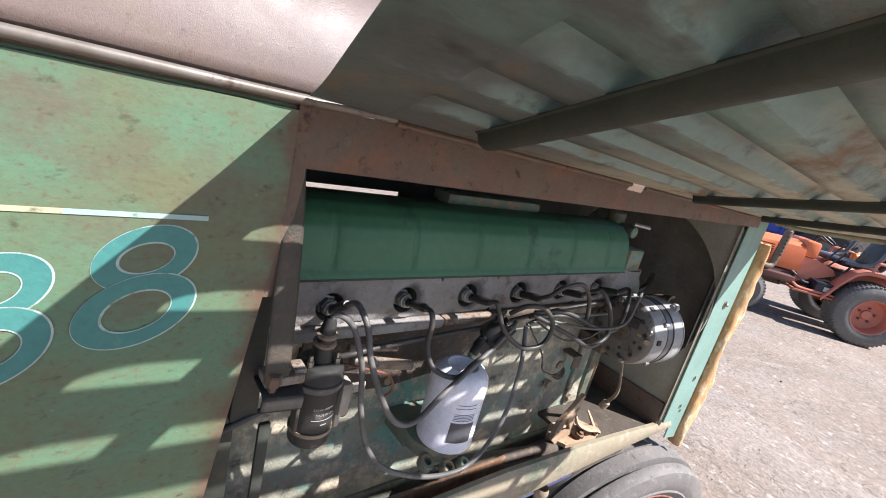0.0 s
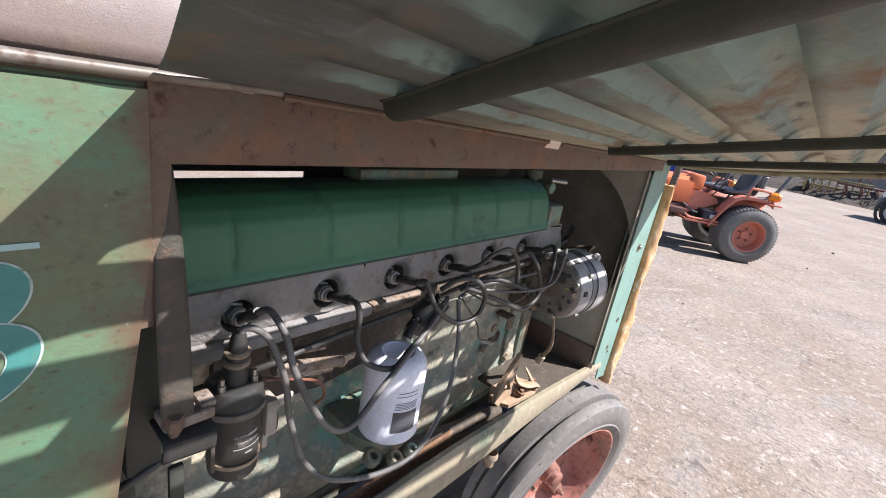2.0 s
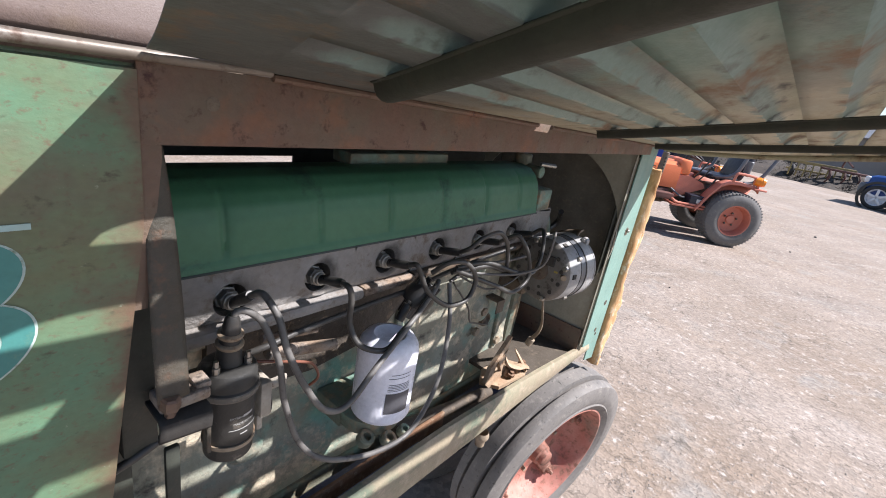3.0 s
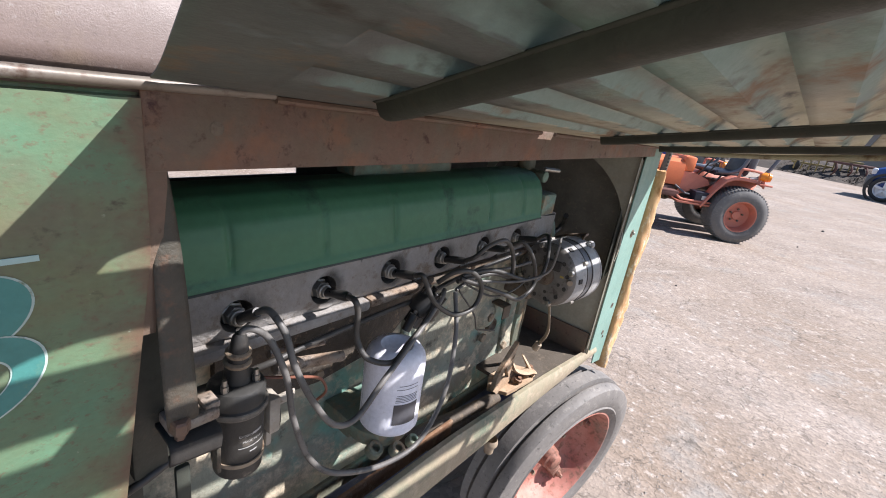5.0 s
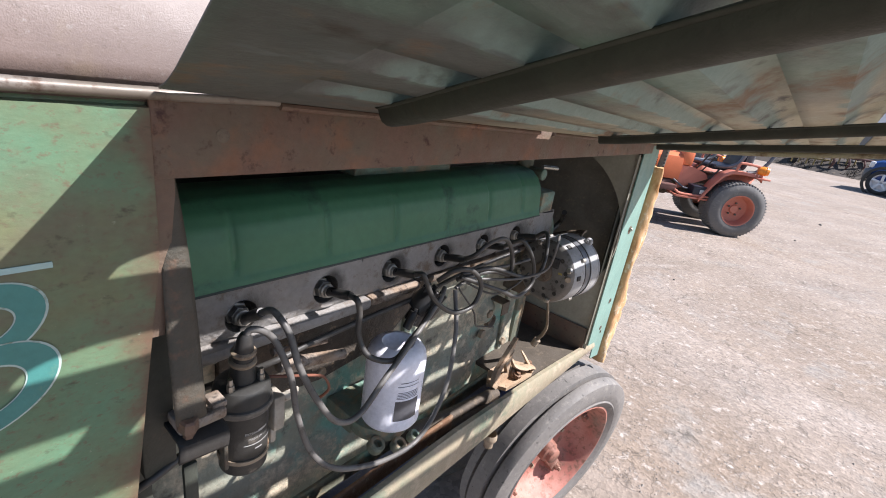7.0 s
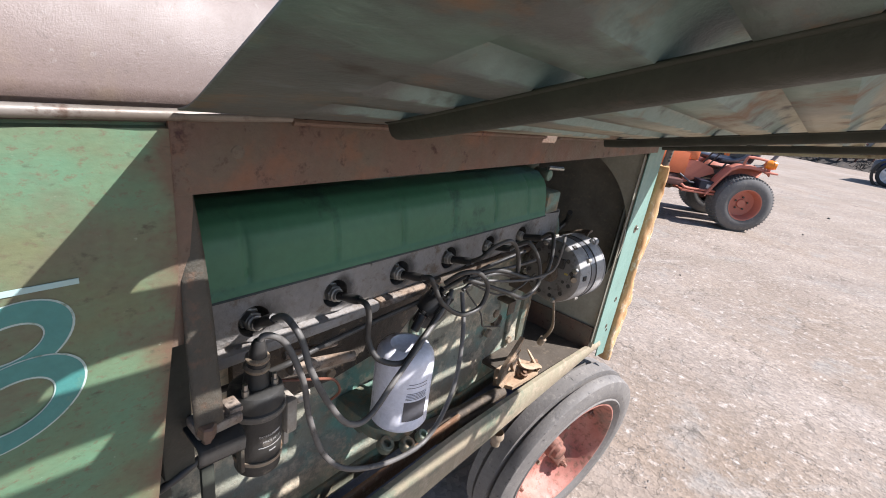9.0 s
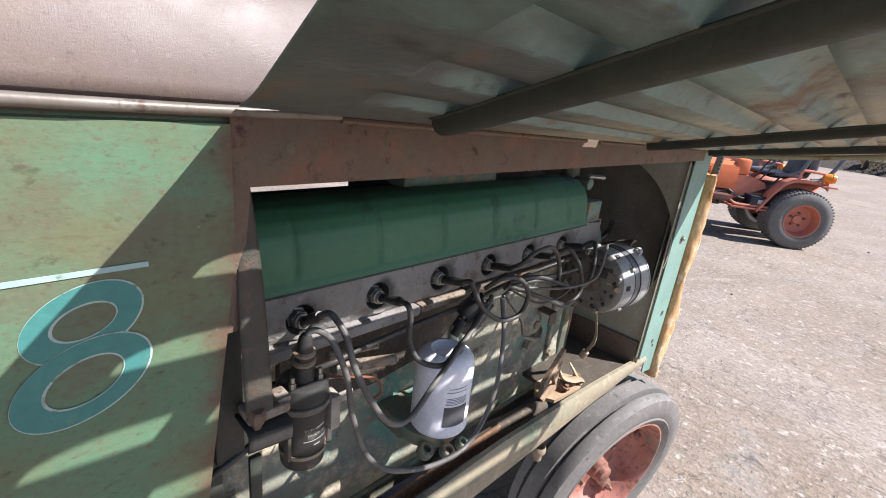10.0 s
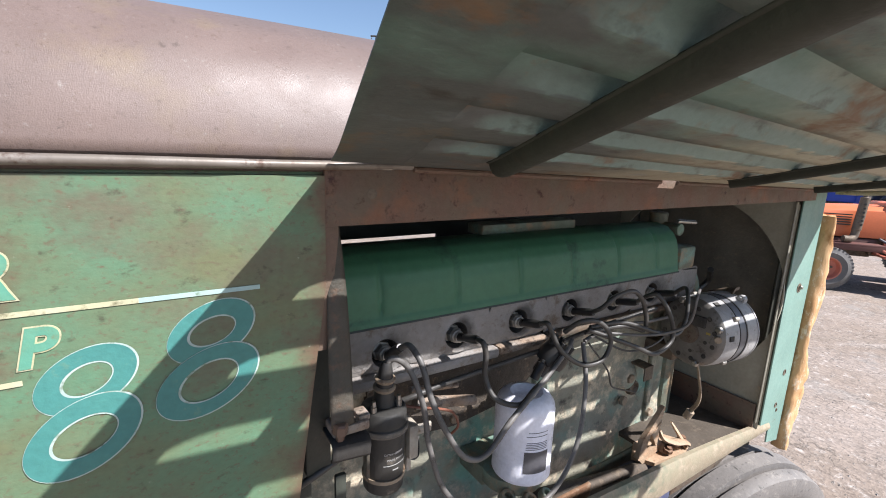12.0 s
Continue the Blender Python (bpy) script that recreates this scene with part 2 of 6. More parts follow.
# ---- mesh helpers ----
def add_box(bm, x0, x1, y0, y1, z0, z1, bevel=0.0, m=None):
    made = bmesh.ops.create_cube(bm, size=1.0)["verts"]
    for v in made:
        v.co = Vector(((x0 + x1) / 2 + v.co.x * (x1 - x0), (y0 + y1) / 2 + v.co.y * (y1 - y0), (z0 + z1) / 2 + v.co.z * (z1 - z0)))
    if bevel:
        edges = list({e for v in made for e in v.link_edges})
        out = bmesh.ops.bevel(bm, geom=edges, offset=bevel, segments=2, affect="EDGES", profile=0.5)
        made = out["verts"]
        made = list({v for f in out["faces"] for v in f.verts} | set(made))
    if m is not None:
        island = set()
        stack = list(made)
        while stack:
            v = stack.pop()
            if v in island:
                continue
            island.add(v)
            stack += [e.other_vert(v) for e in v.link_edges]
        for v in island:
            v.co = m @ v.co
    return bm


def frame_of(way):
    way = Vector(way).normalized()
    side = way.orthogonal().normalized()
    return side, way.cross(side).normalized(), way


def add_lathe(bm, base, way, profile, seg=32, squash=1.0):
    """Turn a profile of (along, radius) about the axis that starts at base and points along way."""
    a, b, w = frame_of(way)
    rings = []
    for h, r in profile:
        c = Vector(base) + w * h
        if r < 1e-6:
            rings.append([bm.verts.new(c)])
        else:
            rings.append([bm.verts.new(c + (a * math.cos(2 * math.pi * i / seg) + b * math.sin(2 * math.pi * i / seg) * squash) * r) for i in range(seg)])
    for lo, hi in zip(rings, rings[1:]):
        for i in range(seg):
            j = (i + 1) % seg
            if len(lo) == 1 and len(hi) == 1:
                continue
            if len(lo) == 1:
                bm.faces.new((lo[0], hi[j], hi[i]))
            elif len(hi) == 1:
                bm.faces.new((lo[i], lo[j], hi[0]))
            else:
                bm.faces.new((lo[i], lo[j], hi[j], hi[i]))
    return bm


def add_rod(bm, p0, p1, r0, r1=None, seg=16):
    p0, p1 = Vector(p0), Vector(p1)
    n = (p1 - p0).length
    r1 = r0 if r1 is None else r1
    c = min(r0, r1) * 0.12
    return add_lathe(bm, p0, p1 - p0, [(0, 0), (0, r0 - c), (c, r0), (n - c, r1), (n, r1 - c), (n, 0)], seg)


def smooth_path(points, per=8):
    pts = [Vector(p) for p in points]
    pts = [pts[0] * 2 - pts[1]] + pts + [pts[-1] * 2 - pts[-2]]
    out = []
    for p0, p1, p2, p3 in zip(pts, pts[1:], pts[2:], pts[3:]):
        for k in range(per):
            t = k / per
            out.append(0.5 * (2 * p1 + (p2 - p0) * t + (2 * p0 - 5 * p1 + 4 * p2 - p3) * t * t + (3 * p1 - p0 - 3 * p2 + p3) * t ** 3))
    return out + [pts[-2]]


def add_tube(bm, points, r, seg=10, per=8, flat=1.0):
    path = smooth_path(points, per) if per > 1 else [Vector(p) for p in points]
    side = None
    rings = []
    for i, p in enumerate(path):
        w = (path[min(i + 1, len(path) - 1)] - path[max(i - 1, 0)]).normalized()
        side = w.orthogonal() if side is None else side - w * side.dot(w)
        side.normalize()
        up = w.cross(side)
        rr = r(i / (len(path) - 1)) if callable(r) else r
        rings.append([bm.verts.new(p + (side * math.cos(2 * math.pi * k / seg) + up * math.sin(2 * math.pi * k / seg) * flat) * rr) for k in range(seg)])
    for lo, hi in zip(rings, rings[1:]):
        for k in range(seg):
            bm.faces.new((lo[k], lo[(k + 1) % seg], hi[(k + 1) % seg], hi[k]))
    bm.faces.new(rings[0][::-1])
    bm.faces.new(rings[-1])
    return bm


def add_sheet(bm, f, us, vs):
    """A sheet of f(u, v) over two lists of parameters."""
    rows = [[bm.verts.new(f(u, v)) for u in us] for v in vs]
    for lo, hi in zip(rows, rows[1:]):
        for i in range(len(us) - 1):
            bm.faces.new((lo[i], lo[i + 1], hi[i + 1], hi[i]))
    return rows


def add_plate(bm, outline, thick, m):
    """A flat plate from a closed outline in the plane of m's x and y, with its thickness along m's z."""
    lo = [bm.verts.new(m @ Vector((x, y, 0))) for x, y in outline]
    hi = [bm.verts.new(m @ Vector((x, y, thick))) for x, y in outline]
    bm.faces.new(lo[::-1])
    bm.faces.new(hi)
    for i in range(len(lo)):
        j = (i + 1) % len(lo)
        bm.faces.new((lo[i], lo[j], hi[j], hi[i]))
    return bm


def steps(a, b, n):
    return [a + (b - a) * i / n for i in range(n + 1)]


def part(name, bm, material, parent=None, label="", smooth=40.0, thick=0.0, offset=1.0):
    bmesh.ops.recalc_face_normals(bm, faces=bm.faces) if not thick else None
    me = bpy.data.meshes.new(name)
    bm.to_mesh(me)
    bm.free()
    me.materials.append(material)
    if smooth:
        me.shade_smooth()
        me.set_sharp_from_angle(angle=radians(smooth))
    ob = new(name, me)
    if parent:
        ob.parent = parent
    if label:
        ob["label"] = label
    if thick:
        mod = ob.modifiers.new("thickness", "SOLIDIFY")
        mod.thickness, mod.offset = thick, offset
    return ob


def thing(name, label, category, group="", kind="", at=None):
    ob = tagged(new(name), label, category, group, kind)
    if at is not None:
        ob.matrix_world = at
    return ob


def B():
    return bmesh.new()


# ---- ground ----
def yard_material():
    """Packed gravel: wheel tracks, damp patches, crusts and single small stones."""
    m = bpy.data.materials.new("packed_yard_gravel")
    m.use_nodes = True
    t = m.node_tree
    n, link = t.nodes, t.links.new
    bsdf = n["Principled BSDF"]
    bsdf.inputs["Roughness"].default_value = 0.92
    coord = n.new("ShaderNodeTexCoord").outputs["Object"]

    def scaled(scale, turn=0.0, kind="POINT"):
        mp = n.new("ShaderNodeMapping")
        mp.vector_type = kind
        mp.inputs["Scale"].default_value = scale
        mp.inputs["Rotation"].default_value = (0, 0, radians(turn))
        link(coord, mp.inputs[0])
        return mp.outputs[0]

    def spots(place, scale, detail, low, high, rough=0.6):
        a = n.new("ShaderNodeTexNoise")
        a.inputs["Scale"].default_value, a.inputs["Detail"].default_value, a.inputs["Roughness"].default_value = scale, detail, rough
        link(place, a.inputs["Vector"])
        r = n.new("ShaderNodeMapRange")
        r.inputs[1].default_value, r.inputs[2].default_value = low, high
        link(a.outputs[0], r.inputs[0])
        return r.outputs[0]

    def mix(fac, a, b, how="MIX"):
        x = n.new("ShaderNodeMix")
        x.data_type, x.blend_type = "RGBA", how
        if isinstance(fac, float):
            x.inputs[0].default_value = fac
        else:
            link(fac, x.inputs[0])
        for value, socket in ((a, x.inputs[6]), (b, x.inputs[7])):
            if isinstance(value, tuple):
                socket.default_value = (*value, 1)
            else:
                link(value, socket)
        return x.outputs[2]

    plain = scaled((1, 1, 1))
    tracks = scaled((0.9, 0.3, 1))
    ruts = scaled((3.2, 0.55, 1), -38, "TEXTURE")
    colour = mix(spots(plain, 0.8, 7, 0.38, 0.60), (0.300, 0.250, 0.213), (0.214, 0.172, 0.141))
    colour = mix(spots(tracks, 1.0, 9, 0.42, 0.66, 0.68), colour, (0.225, 0.171, 0.128))
    colour = mix(spots(plain, 5.0, 9, 0.52, 0.68, 0.72), colour, (0.264, 0.213, 0.175))
    colour = mix(spots(plain, 19.0, 6, 0.56, 0.66, 0.7), colour, (0.400, 0.352, 0.312))
    colour = mix(spots(ruts, 1.0, 8, 0.50, 0.64, 0.65), colour, (0.222, 0.178, 0.142))
    colour = mix(spots(ruts, 2.6, 8, 0.58, 0.68, 0.7), colour, (0.318, 0.275, 0.240))
    colour = mix(spots(plain, 3.4, 7, 0.62, 0.72, 0.7), colour, (0.150, 0.124, 0.104))
    colour = mix(spots(plain, 1.7, 8, 0.55, 0.70, 0.7), colour, (0.250, 0.228, 0.205))
    cell = n.new("ShaderNodeTexVoronoi")
    cell.inputs["Scale"].default_value = 70.0
    link(plain, cell.inputs["Vector"])
    tone = n.new("ShaderNodeMapRange")
    tone.inputs[3].default_value, tone.inputs[4].default_value = 0.6, 1.3
    link(cell.outputs["Color"], tone.inputs[0])
    colour = mix(0.75, colour, tone.outputs[0], "MULTIPLY")
    crack = n.new("ShaderNodeTexVoronoi")
    crack.feature = "DISTANCE_TO_EDGE"
    crack.inputs["Scale"].default_value = 9.0
    bent = n.new("ShaderNodeVectorMath")
    wob = n.new("ShaderNodeTexNoise")
    wob.inputs["Scale"].default_value, wob.inputs["Detail"].default_value = 14.0, 5.0
    link(plain, wob.inputs["Vector"])
    bent.operation = "MULTIPLY_ADD"
    link(wob.outputs["Color"], bent.inputs[0])
    bent.inputs[1].default_value = (0.16, 0.16, 0.0)
    link(plain, bent.inputs[2])
    link(bent.outputs[0], crack.inputs["Vector"])
    line = n.new("ShaderNodeMapRange")
    line.inputs[1].default_value, line.inputs[2].default_value, line.inputs[3].default_value, line.inputs[4].default_value = 0.0, 0.035, 0.5, 1.0
    link(crack.outputs["Distance"], line.inputs[0])
    colour = mix(spots(plain, 2.3, 3, 0.42, 0.58), colour, mix(1.0, colour, line.outputs[0], "MULTIPLY"))
    link(colour, bsdf.inputs["Base Color"])
    b1, b2 = n.new("ShaderNodeBump"), n.new("ShaderNodeBump")
    b1.inputs["Strength"].default_value, b1.inputs["Distance"].default_value = 0.45, 0.007
    link(spots(plain, 26, 8, 0.2, 0.8, 0.7), b1.inputs["Height"])
    b2.inputs["Strength"].default_value, b2.inputs["Distance"].default_value = 0.5, 0.004
    link(cell.outputs["Distance"], b2.inputs["Height"])
    link(b1.outputs[0], b2.inputs["Normal"])
    link(b2.outputs[0], bsdf.inputs["Normal"])
    return m



def ground_height(x, y):
    near = math.exp(-((x - 3) ** 2 + y ** 2) / 120.0)
    return (noise.noise((x * 0.5, y * 0.5, 0)) * 0.012 + noise.noise((x * 2.3, y * 2.3, 4)) * 0.006) * near - 0.004


bm = B()
xs = [-300, -120, -40, -12, -5] + steps(-2, 9, 110) + [10, 12, 15, 19, 25, 34, 50, 90, 180, 400]
ys = [-300, -120, -40, -15, -8, -5] + steps(-3, 5, 80) + [6, 8, 11, 16, 25, 45, 90, 180, 400]
add_sheet(bm, lambda u, v: (u, v, ground_height(u, v)), xs, ys)
ground = tagged(part("ground", bm, yard_material()), "pale sunlit gravel and packed dirt yard", "ground", kind="structure")

bm = B()
rng = random.Random(5)
for _ in range(13000):
    d = 1.2 + rng.random() ** 1.4 * 6.5
    a = rng.uniform(-0.75, 0.42)
    x, y = 0.2 + d * math.cos(a), -0.3 + d * math.sin(a)
    r = rng.uniform(0.0015, 0.0045) * (1 if rng.random() < 0.95 else 1.8)
    c = Vector((x, y, ground_height(x, y) + r * 0.05))
    v = [bm.verts.new(c + Vector(p) * r * rng.uniform(0.7, 1.2)) for p in ((1, 0.2, 0), (-0.2, 1, 0.1), (-1, -0.1, 0), (0.1, -1, -0.1), (0.1, 0.1, 0.7))]
    for i in range(4):
        bm.faces.new((v[i], v[(i + 1) % 4], v[4]))
tagged(part("gravel_stones", bm, STONE, smooth=0), "loose pale gravel stones on the yard", "gravel", kind="stuff")

# ---- green tractor: sheet metal and chassis ----
tractor = thing("farm_tractor", "old faded green row-crop tractor with its rusty engine side door raised", "tractor")

SEAM, MID, FAR = 1.221, 0.195, 0.39      # seam height, centre line and far side of the hood
HOOD = [(0.005, 1.214), (0.0045, 1.2228), (0.0, 1.226), (0.006, 1.260), (0.022, 1.295), (0.05, 1.325), (0.095, 1.345), (0.15, 1.355), (0.195, 1.358)]
HOOD = HOOD + [(2 * MID - y, z) for y, z in HOOD[-2::-1]]


def hood_at(v):
    """The hood's section at v from 0 to 1."""
    p = v * (len(HOOD) - 1)
    i = min(int(p), len(HOOD) - 2)
    (y0, z0), (y1, z1) = HOOD[i], HOOD[i + 1]
    return y0 + (y1 - y0) * (p - i), z0 + (z1 - z0) * (p - i)


def hood_point(u, v):
    y, z = hood_at(v)
    return (u, y + noise.noise((u * 5, v * 4, 1)) * 0.0012, z + noise.noise((u * 4, v * 5, 7)) * 0.0014)


bm = B()
add_sheet(bm, hood_point, steps(-1.3, 1.12, 70), steps(0, 1, 36))
hood = part("hood", bm, RUST_HOOD, tractor, "brown rusted hood with worn shiny primer", smooth=60, thick=0.0015, offset=-1)
hood.data.materials.append(DARK_SHEET)
hood.modifiers[0].material_offset = 1

# side panel behind the opening, with its slanting front edge
def panel_edge(z):
    return -0.012 - max(0.0, 1.12 - z) * 0.14


def panel_point(u, v):
    z = 0.62 + (1.2155 - 0.62) * v
    x = -1.3 + (panel_edge(z) + 1.3) * u
    return (x, noise.noise((x * 6, z * 6, 3)) * 0.0002 * min(1, (1 - u) * 9) + (0.006 if v > 0.9935 else 0.0), z)


bm = B()
rusted = bm.verts.layers.float.new("rusted")
for row in add_sheet(bm, panel_point, [1 - (1 - u) ** 2 for u in steps(0, 1, 90)], steps(0, 0.98, 40) + [0.9930, 0.9945, 1.0]):
    for vert in row:
        gap = panel_edge(vert.co.z) - vert.co.x
        vert[rusted] = 0.50 * math.exp(-((vert.co.x + 0.25) / 0.05) ** 2 - ((vert.co.z - 1.13) / 0.05) ** 2) + 0.62 * math.exp(-gap / 0.022) + 0.16 * math.exp(-((gap - 0.21) / 0.05) ** 2)
side_panel = part("side_panel", bm, PANEL_GREEN, tractor, "faded green side panel with turquoise painted numerals", smooth=60, thick=0.002, offset=-1)

# rounded bead along the seam
bm = B()
add_tube(bm, [(x, -0.0030 + (0.0012 if -0.075 < x < -0.045 else 0) - 0.0030 * min(1.0, max(0.0, (x - 0.004) / 0.02)), SEAM - 0.001 + noise.noise((x * 9, 0, 0)) * 0.0006) for x in steps(-1.3, 0.066, 60)], lambda t: 0.0037 - 0.0010 * max(0.0, t - 0.955) / 0.045, seg=10, per=1)
part("seam_bead", bm, CHROME_TRIM, tractor, "worn bare metal trim bead along the hood seam")

# rusty frame round the opening
bm = B()
add_box(bm, -0.012, 0.995, 0.0005, 0.0035, 1.169, SEAM - 0.004, 0.0006)
add_box(bm, -0.012, 0.995, 0.0035, 0.022, 1.169, 1.172)
part("upper_frame_rail", bm, RUST, tractor, "brown rusty sheet rail over the opening")
bm = B()
add_plate(bm, [(-0.0118, 1.1695), (-0.0005, 1.1695), (-0.0005, 1.16), (-0.0125, 1.06), (-0.021, 1.06)], 0.0025, pose(0, 0.0035, 0, 90, 0, 0))
part("side_frame_strip", bm, RUST, tractor)
for x in (0.03, 0.965):
    bm = B()
    add_lathe(bm, (x, 0.001, 1.196), (0, -1, 0), [(0, 0), (0, 0.0045), (0.001, 0.0045), (0.0012, 0)], 14)
    part("rivet", bm, IRON, tractor)

# near-black green for the inner post and the lower bracket
DARK_GREEN = mat("dark_green_paint", (0.040, 0.045, 0.035), (0.028, 0.029, 0.024), (0.072, 0.056, 0.040), rough=0.6, s1=14, s2=40, amount=0.3)
# upright flat bar at the rear of the opening
def post_point(u, v):
    z = 0.991 + (1.17 - 0.991) * v
    lean = (1.17 - z) / 0.192
    v = 1 - lean
    return (-0.0125 + 0.0035 * v * v + (0.0215 - 0.011 * v * v * v) * u - 0.002 * lean, 0.006 - 0.022 * lean ** 1.3 - 0.002 * math.sin(u * math.pi), z)


bm = B()
add_sheet(bm, post_point, steps(0, 1, 6), steps(0, 1, 24))
part("upright_bar", bm, POST_IRON, tractor, "dark rusty flat upright bar", thick=0.004, offset=-1)
bm = B()
add_box(bm, -0.03, -0.006, 0.012, 0.03, 0.93, 1.12, 0.002)
add_box(bm, -0.045, -0.02, 0.03, 0.05, 0.80, 1.17, 0.002)
part("inner_post", bm, DARK_GREEN, tractor)

# side door, hinged at the seam and raised
SKEW = -0.24
PITCH, DEEP, LIP, REACH = 0.0582, 0.0306, 0.0142, 0.63
LOUVRES = [0.0757 + PITCH * i for i in range(9)]
DOOR_REAR, DOOR_END = -0.0075, 1.09
LOUVRE_REAR, LOUVRE_FRONT = 0.053, 1.03
BEND = 0.09                               # the sheet bends upwards over this distance from the hinge


def door_point(x, s, h=0.0):
    """A point of the raised door: x along the hinge, s out from it, h above the sheet."""
    front = DOOR_END - max(0.0, s - 0.2) * 0.7
    if x >= front:
        x, h = front, min(h, 0.0)
    twist = -6.67 * (x - 0.17)
    a0, a1 = radians(5.84 + twist), radians(14.87 + twist)
    y = z = 0.0
    n = 6
    u = min(s, BEND)
    for i in range(n):
        a = a0 + (a1 - a0) * u * (i + 0.5) / n / BEND
        y, z = y + math.cos(a) * u / n, z + math.sin(a) * u / n
    y, z = y + max(0.0, s - BEND) * math.cos(a1), z + max(0.0, s - BEND) * math.sin(a1)
    a = a0 + (a1 - a0) * u / BEND
    return Vector((x + SKEW * s, -y + h * math.sin(a), 1.2225 - 0.03 * x + z + h * math.cos(a)))


def louvre_height(x, v):
    """Height of a pressed louvre: a rounded rise to an open outer lip, tapering to its closed ends."""
    rear = min(1.0, max(0.0, (x - LOUVRE_REAR) / 0.058))
    front = min(1.0, max(0.0, (LOUVRE_FRONT - x) / 0.03))
    return LIP * math.sqrt(1 - (1 - rear) ** 2) * math.sqrt(1 - (1 - front) ** 2) * (1 - (1 - v) ** 2.3)


door = part("side_door", B(), DOOR_IN, tractor, "raised louvred side door, dusty inside with teal paint, bounce light painted in")
bm = B()
teal, rusted = bm.verts.layers.float.new("teal"), bm.verts.layers.float.new("rusted")
rear_us = steps(DOOR_REAR, LOUVRE_REAR, 5)
louvre_us = [LOUVRE_REAR + 0.06 * (i / 14) ** 2 for i in range(14)] + steps(LOUVRE_REAR + 0.06, 0.455, 24) + [0.468, 0.481] + steps(0.495, LOUVRE_FRONT, 40)
front_us = steps(LOUVRE_FRONT, DOOR_END, 4)
rise = [0, 0.05, 0.1, 0.16, 0.24, 0.34, 0.46, 0.6, 0.8, 1.0]
s0 = 0.0
for k, s in enumerate(LOUVRES):
    if k == 0:
        add_sheet(bm, door_point, rear_us, steps(0.009, s, 8))
        add_sheet(bm, door_point, [u for u in louvre_us if u <= 0.456], steps(0.0, s, 8))
        add_sheet(bm, door_point, [u for u in louvre_us if 0.454 < u < 0.496], steps(0.009, s, 8))
        add_sheet(bm, door_point, [u for u in louvre_us if u >= 0.494], steps(0.0, s, 8))
    else:
        add_sheet(bm, door_point, rear_us, steps(s0, s, 3))
        add_sheet(bm, door_point, louvre_us, steps(s0, s, 3))
    add_sheet(bm, door_point, front_us, steps(s0, s, 3))
    made = add_sheet(bm, lambda u, v: door_point(u, s + DEEP * v, louvre_height(u, v)), louvre_us, rise)
    for v, row in zip(rise, made):
        for u, vert in zip(louvre_us, row):
            ends = min(1.0, max(0.0, (u - LOUVRE_REAR) / 0.03)) * min(1.0, max(0.0, (LOUVRE_FRONT - u) / 0.02))
            vert[teal] = ends * math.exp(-((v - 0.1) / 0.26) ** 2) * (0.95 if u > 0.15 else 0.62)
            vert[rusted] = max(0.0, 1 - abs(v - 0.97) / 0.12) * 0.8
    for us in (rear_us, front_us):
        add_sheet(bm, door_point, us, steps(s, s + DEEP, 3))
    s0 = s + DEEP
for us in (rear_us, louvre_us, front_us):
    add_sheet(bm, door_point, us, steps(s0, REACH, 3))
bmesh.ops.remove_doubles(bm, verts=bm.verts, dist=0.00015)
bm.to_mesh(door.data)
bm.free()
door.data.shade_smooth()
door.data.set_sharp_from_angle(angle=radians(35))
mod = door.modifiers.new("thickness", "SOLIDIFY")
mod.thickness, mod.offset = 0.0014, 0
for x0, wide, deep, s0, s1 in ((0.140, 0.026, 0.0130, 0.054, REACH - 0.02), (0.5375, 0.013, 0.011, 0.056, REACH - 0.02), (0.8214, 0.013, 0.011, 0.056, 0.50)):
    bm = B()
    section = [(-wide / 2 - 0.003, -0.0012), (-wide / 2, -0.002), (-wide / 2 + 0.0008, -deep * 0.45), (-wide * 0.38, -deep * 0.78), (-wide * 0.2, -deep * 0.96), (0.0, -deep), (wide * 0.2, -deep * 0.96), (wide * 0.38, -deep * 0.78), (wide / 2 - 0.0008, -deep * 0.45), (wide / 2, -0.002), (wide / 2 + 0.003, -0.0012)]
    rows = [[bm.verts.new(door_point(x0 + w, s, h)) for w, h in section] for s in steps(s0, s1, 24)]
    for lo, hi in zip(rows, rows[1:]):
        for i in range(len(section) - 1):
            bm.faces.new((lo[i], lo[i + 1], hi[i + 1], hi[i]))
    bm.faces.new(rows[0])
    bm.faces.new(rows[-1])
    part("stiffener_rib", bm, RIB_MAT, door, "dark pressed steel stiffener rib", thick=0.0012, offset=-1, smooth=50)
bm = B()
add_sheet(bm, lambda u, v: door_point(u, REACH, v), steps(DOOR_REAR, DOOR_END, 24), [0.0, -0.014])
add_sheet(bm, lambda u, v: door_point(DOOR_END, u, v), steps(0.0, REACH, 20), [0.0, -0.010])
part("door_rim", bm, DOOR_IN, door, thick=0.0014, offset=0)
bm = B()
add_tube(bm, [(x, -0.001, SEAM - 0.0015 - 0.03 * x) for x in steps(0.07, 0.452, 12)], 0.003, seg=8, per=1)
add_tube(bm, [(x, -0.001, SEAM - 0.0015 - 0.03 * x) for x in steps(0.492, 1.08, 12)], 0.003, seg=8, per=1)
part("door_hinge", bm, RUST, door, "rusty piano hinge")

# lower sill channel, its top edge cut down towards the front
def sill_drop(x):
    k = min(1.0, max(0.0, (x - 0.38) / 0.605))
    return 0.057 * k * (0.6 + 0.4 * k)


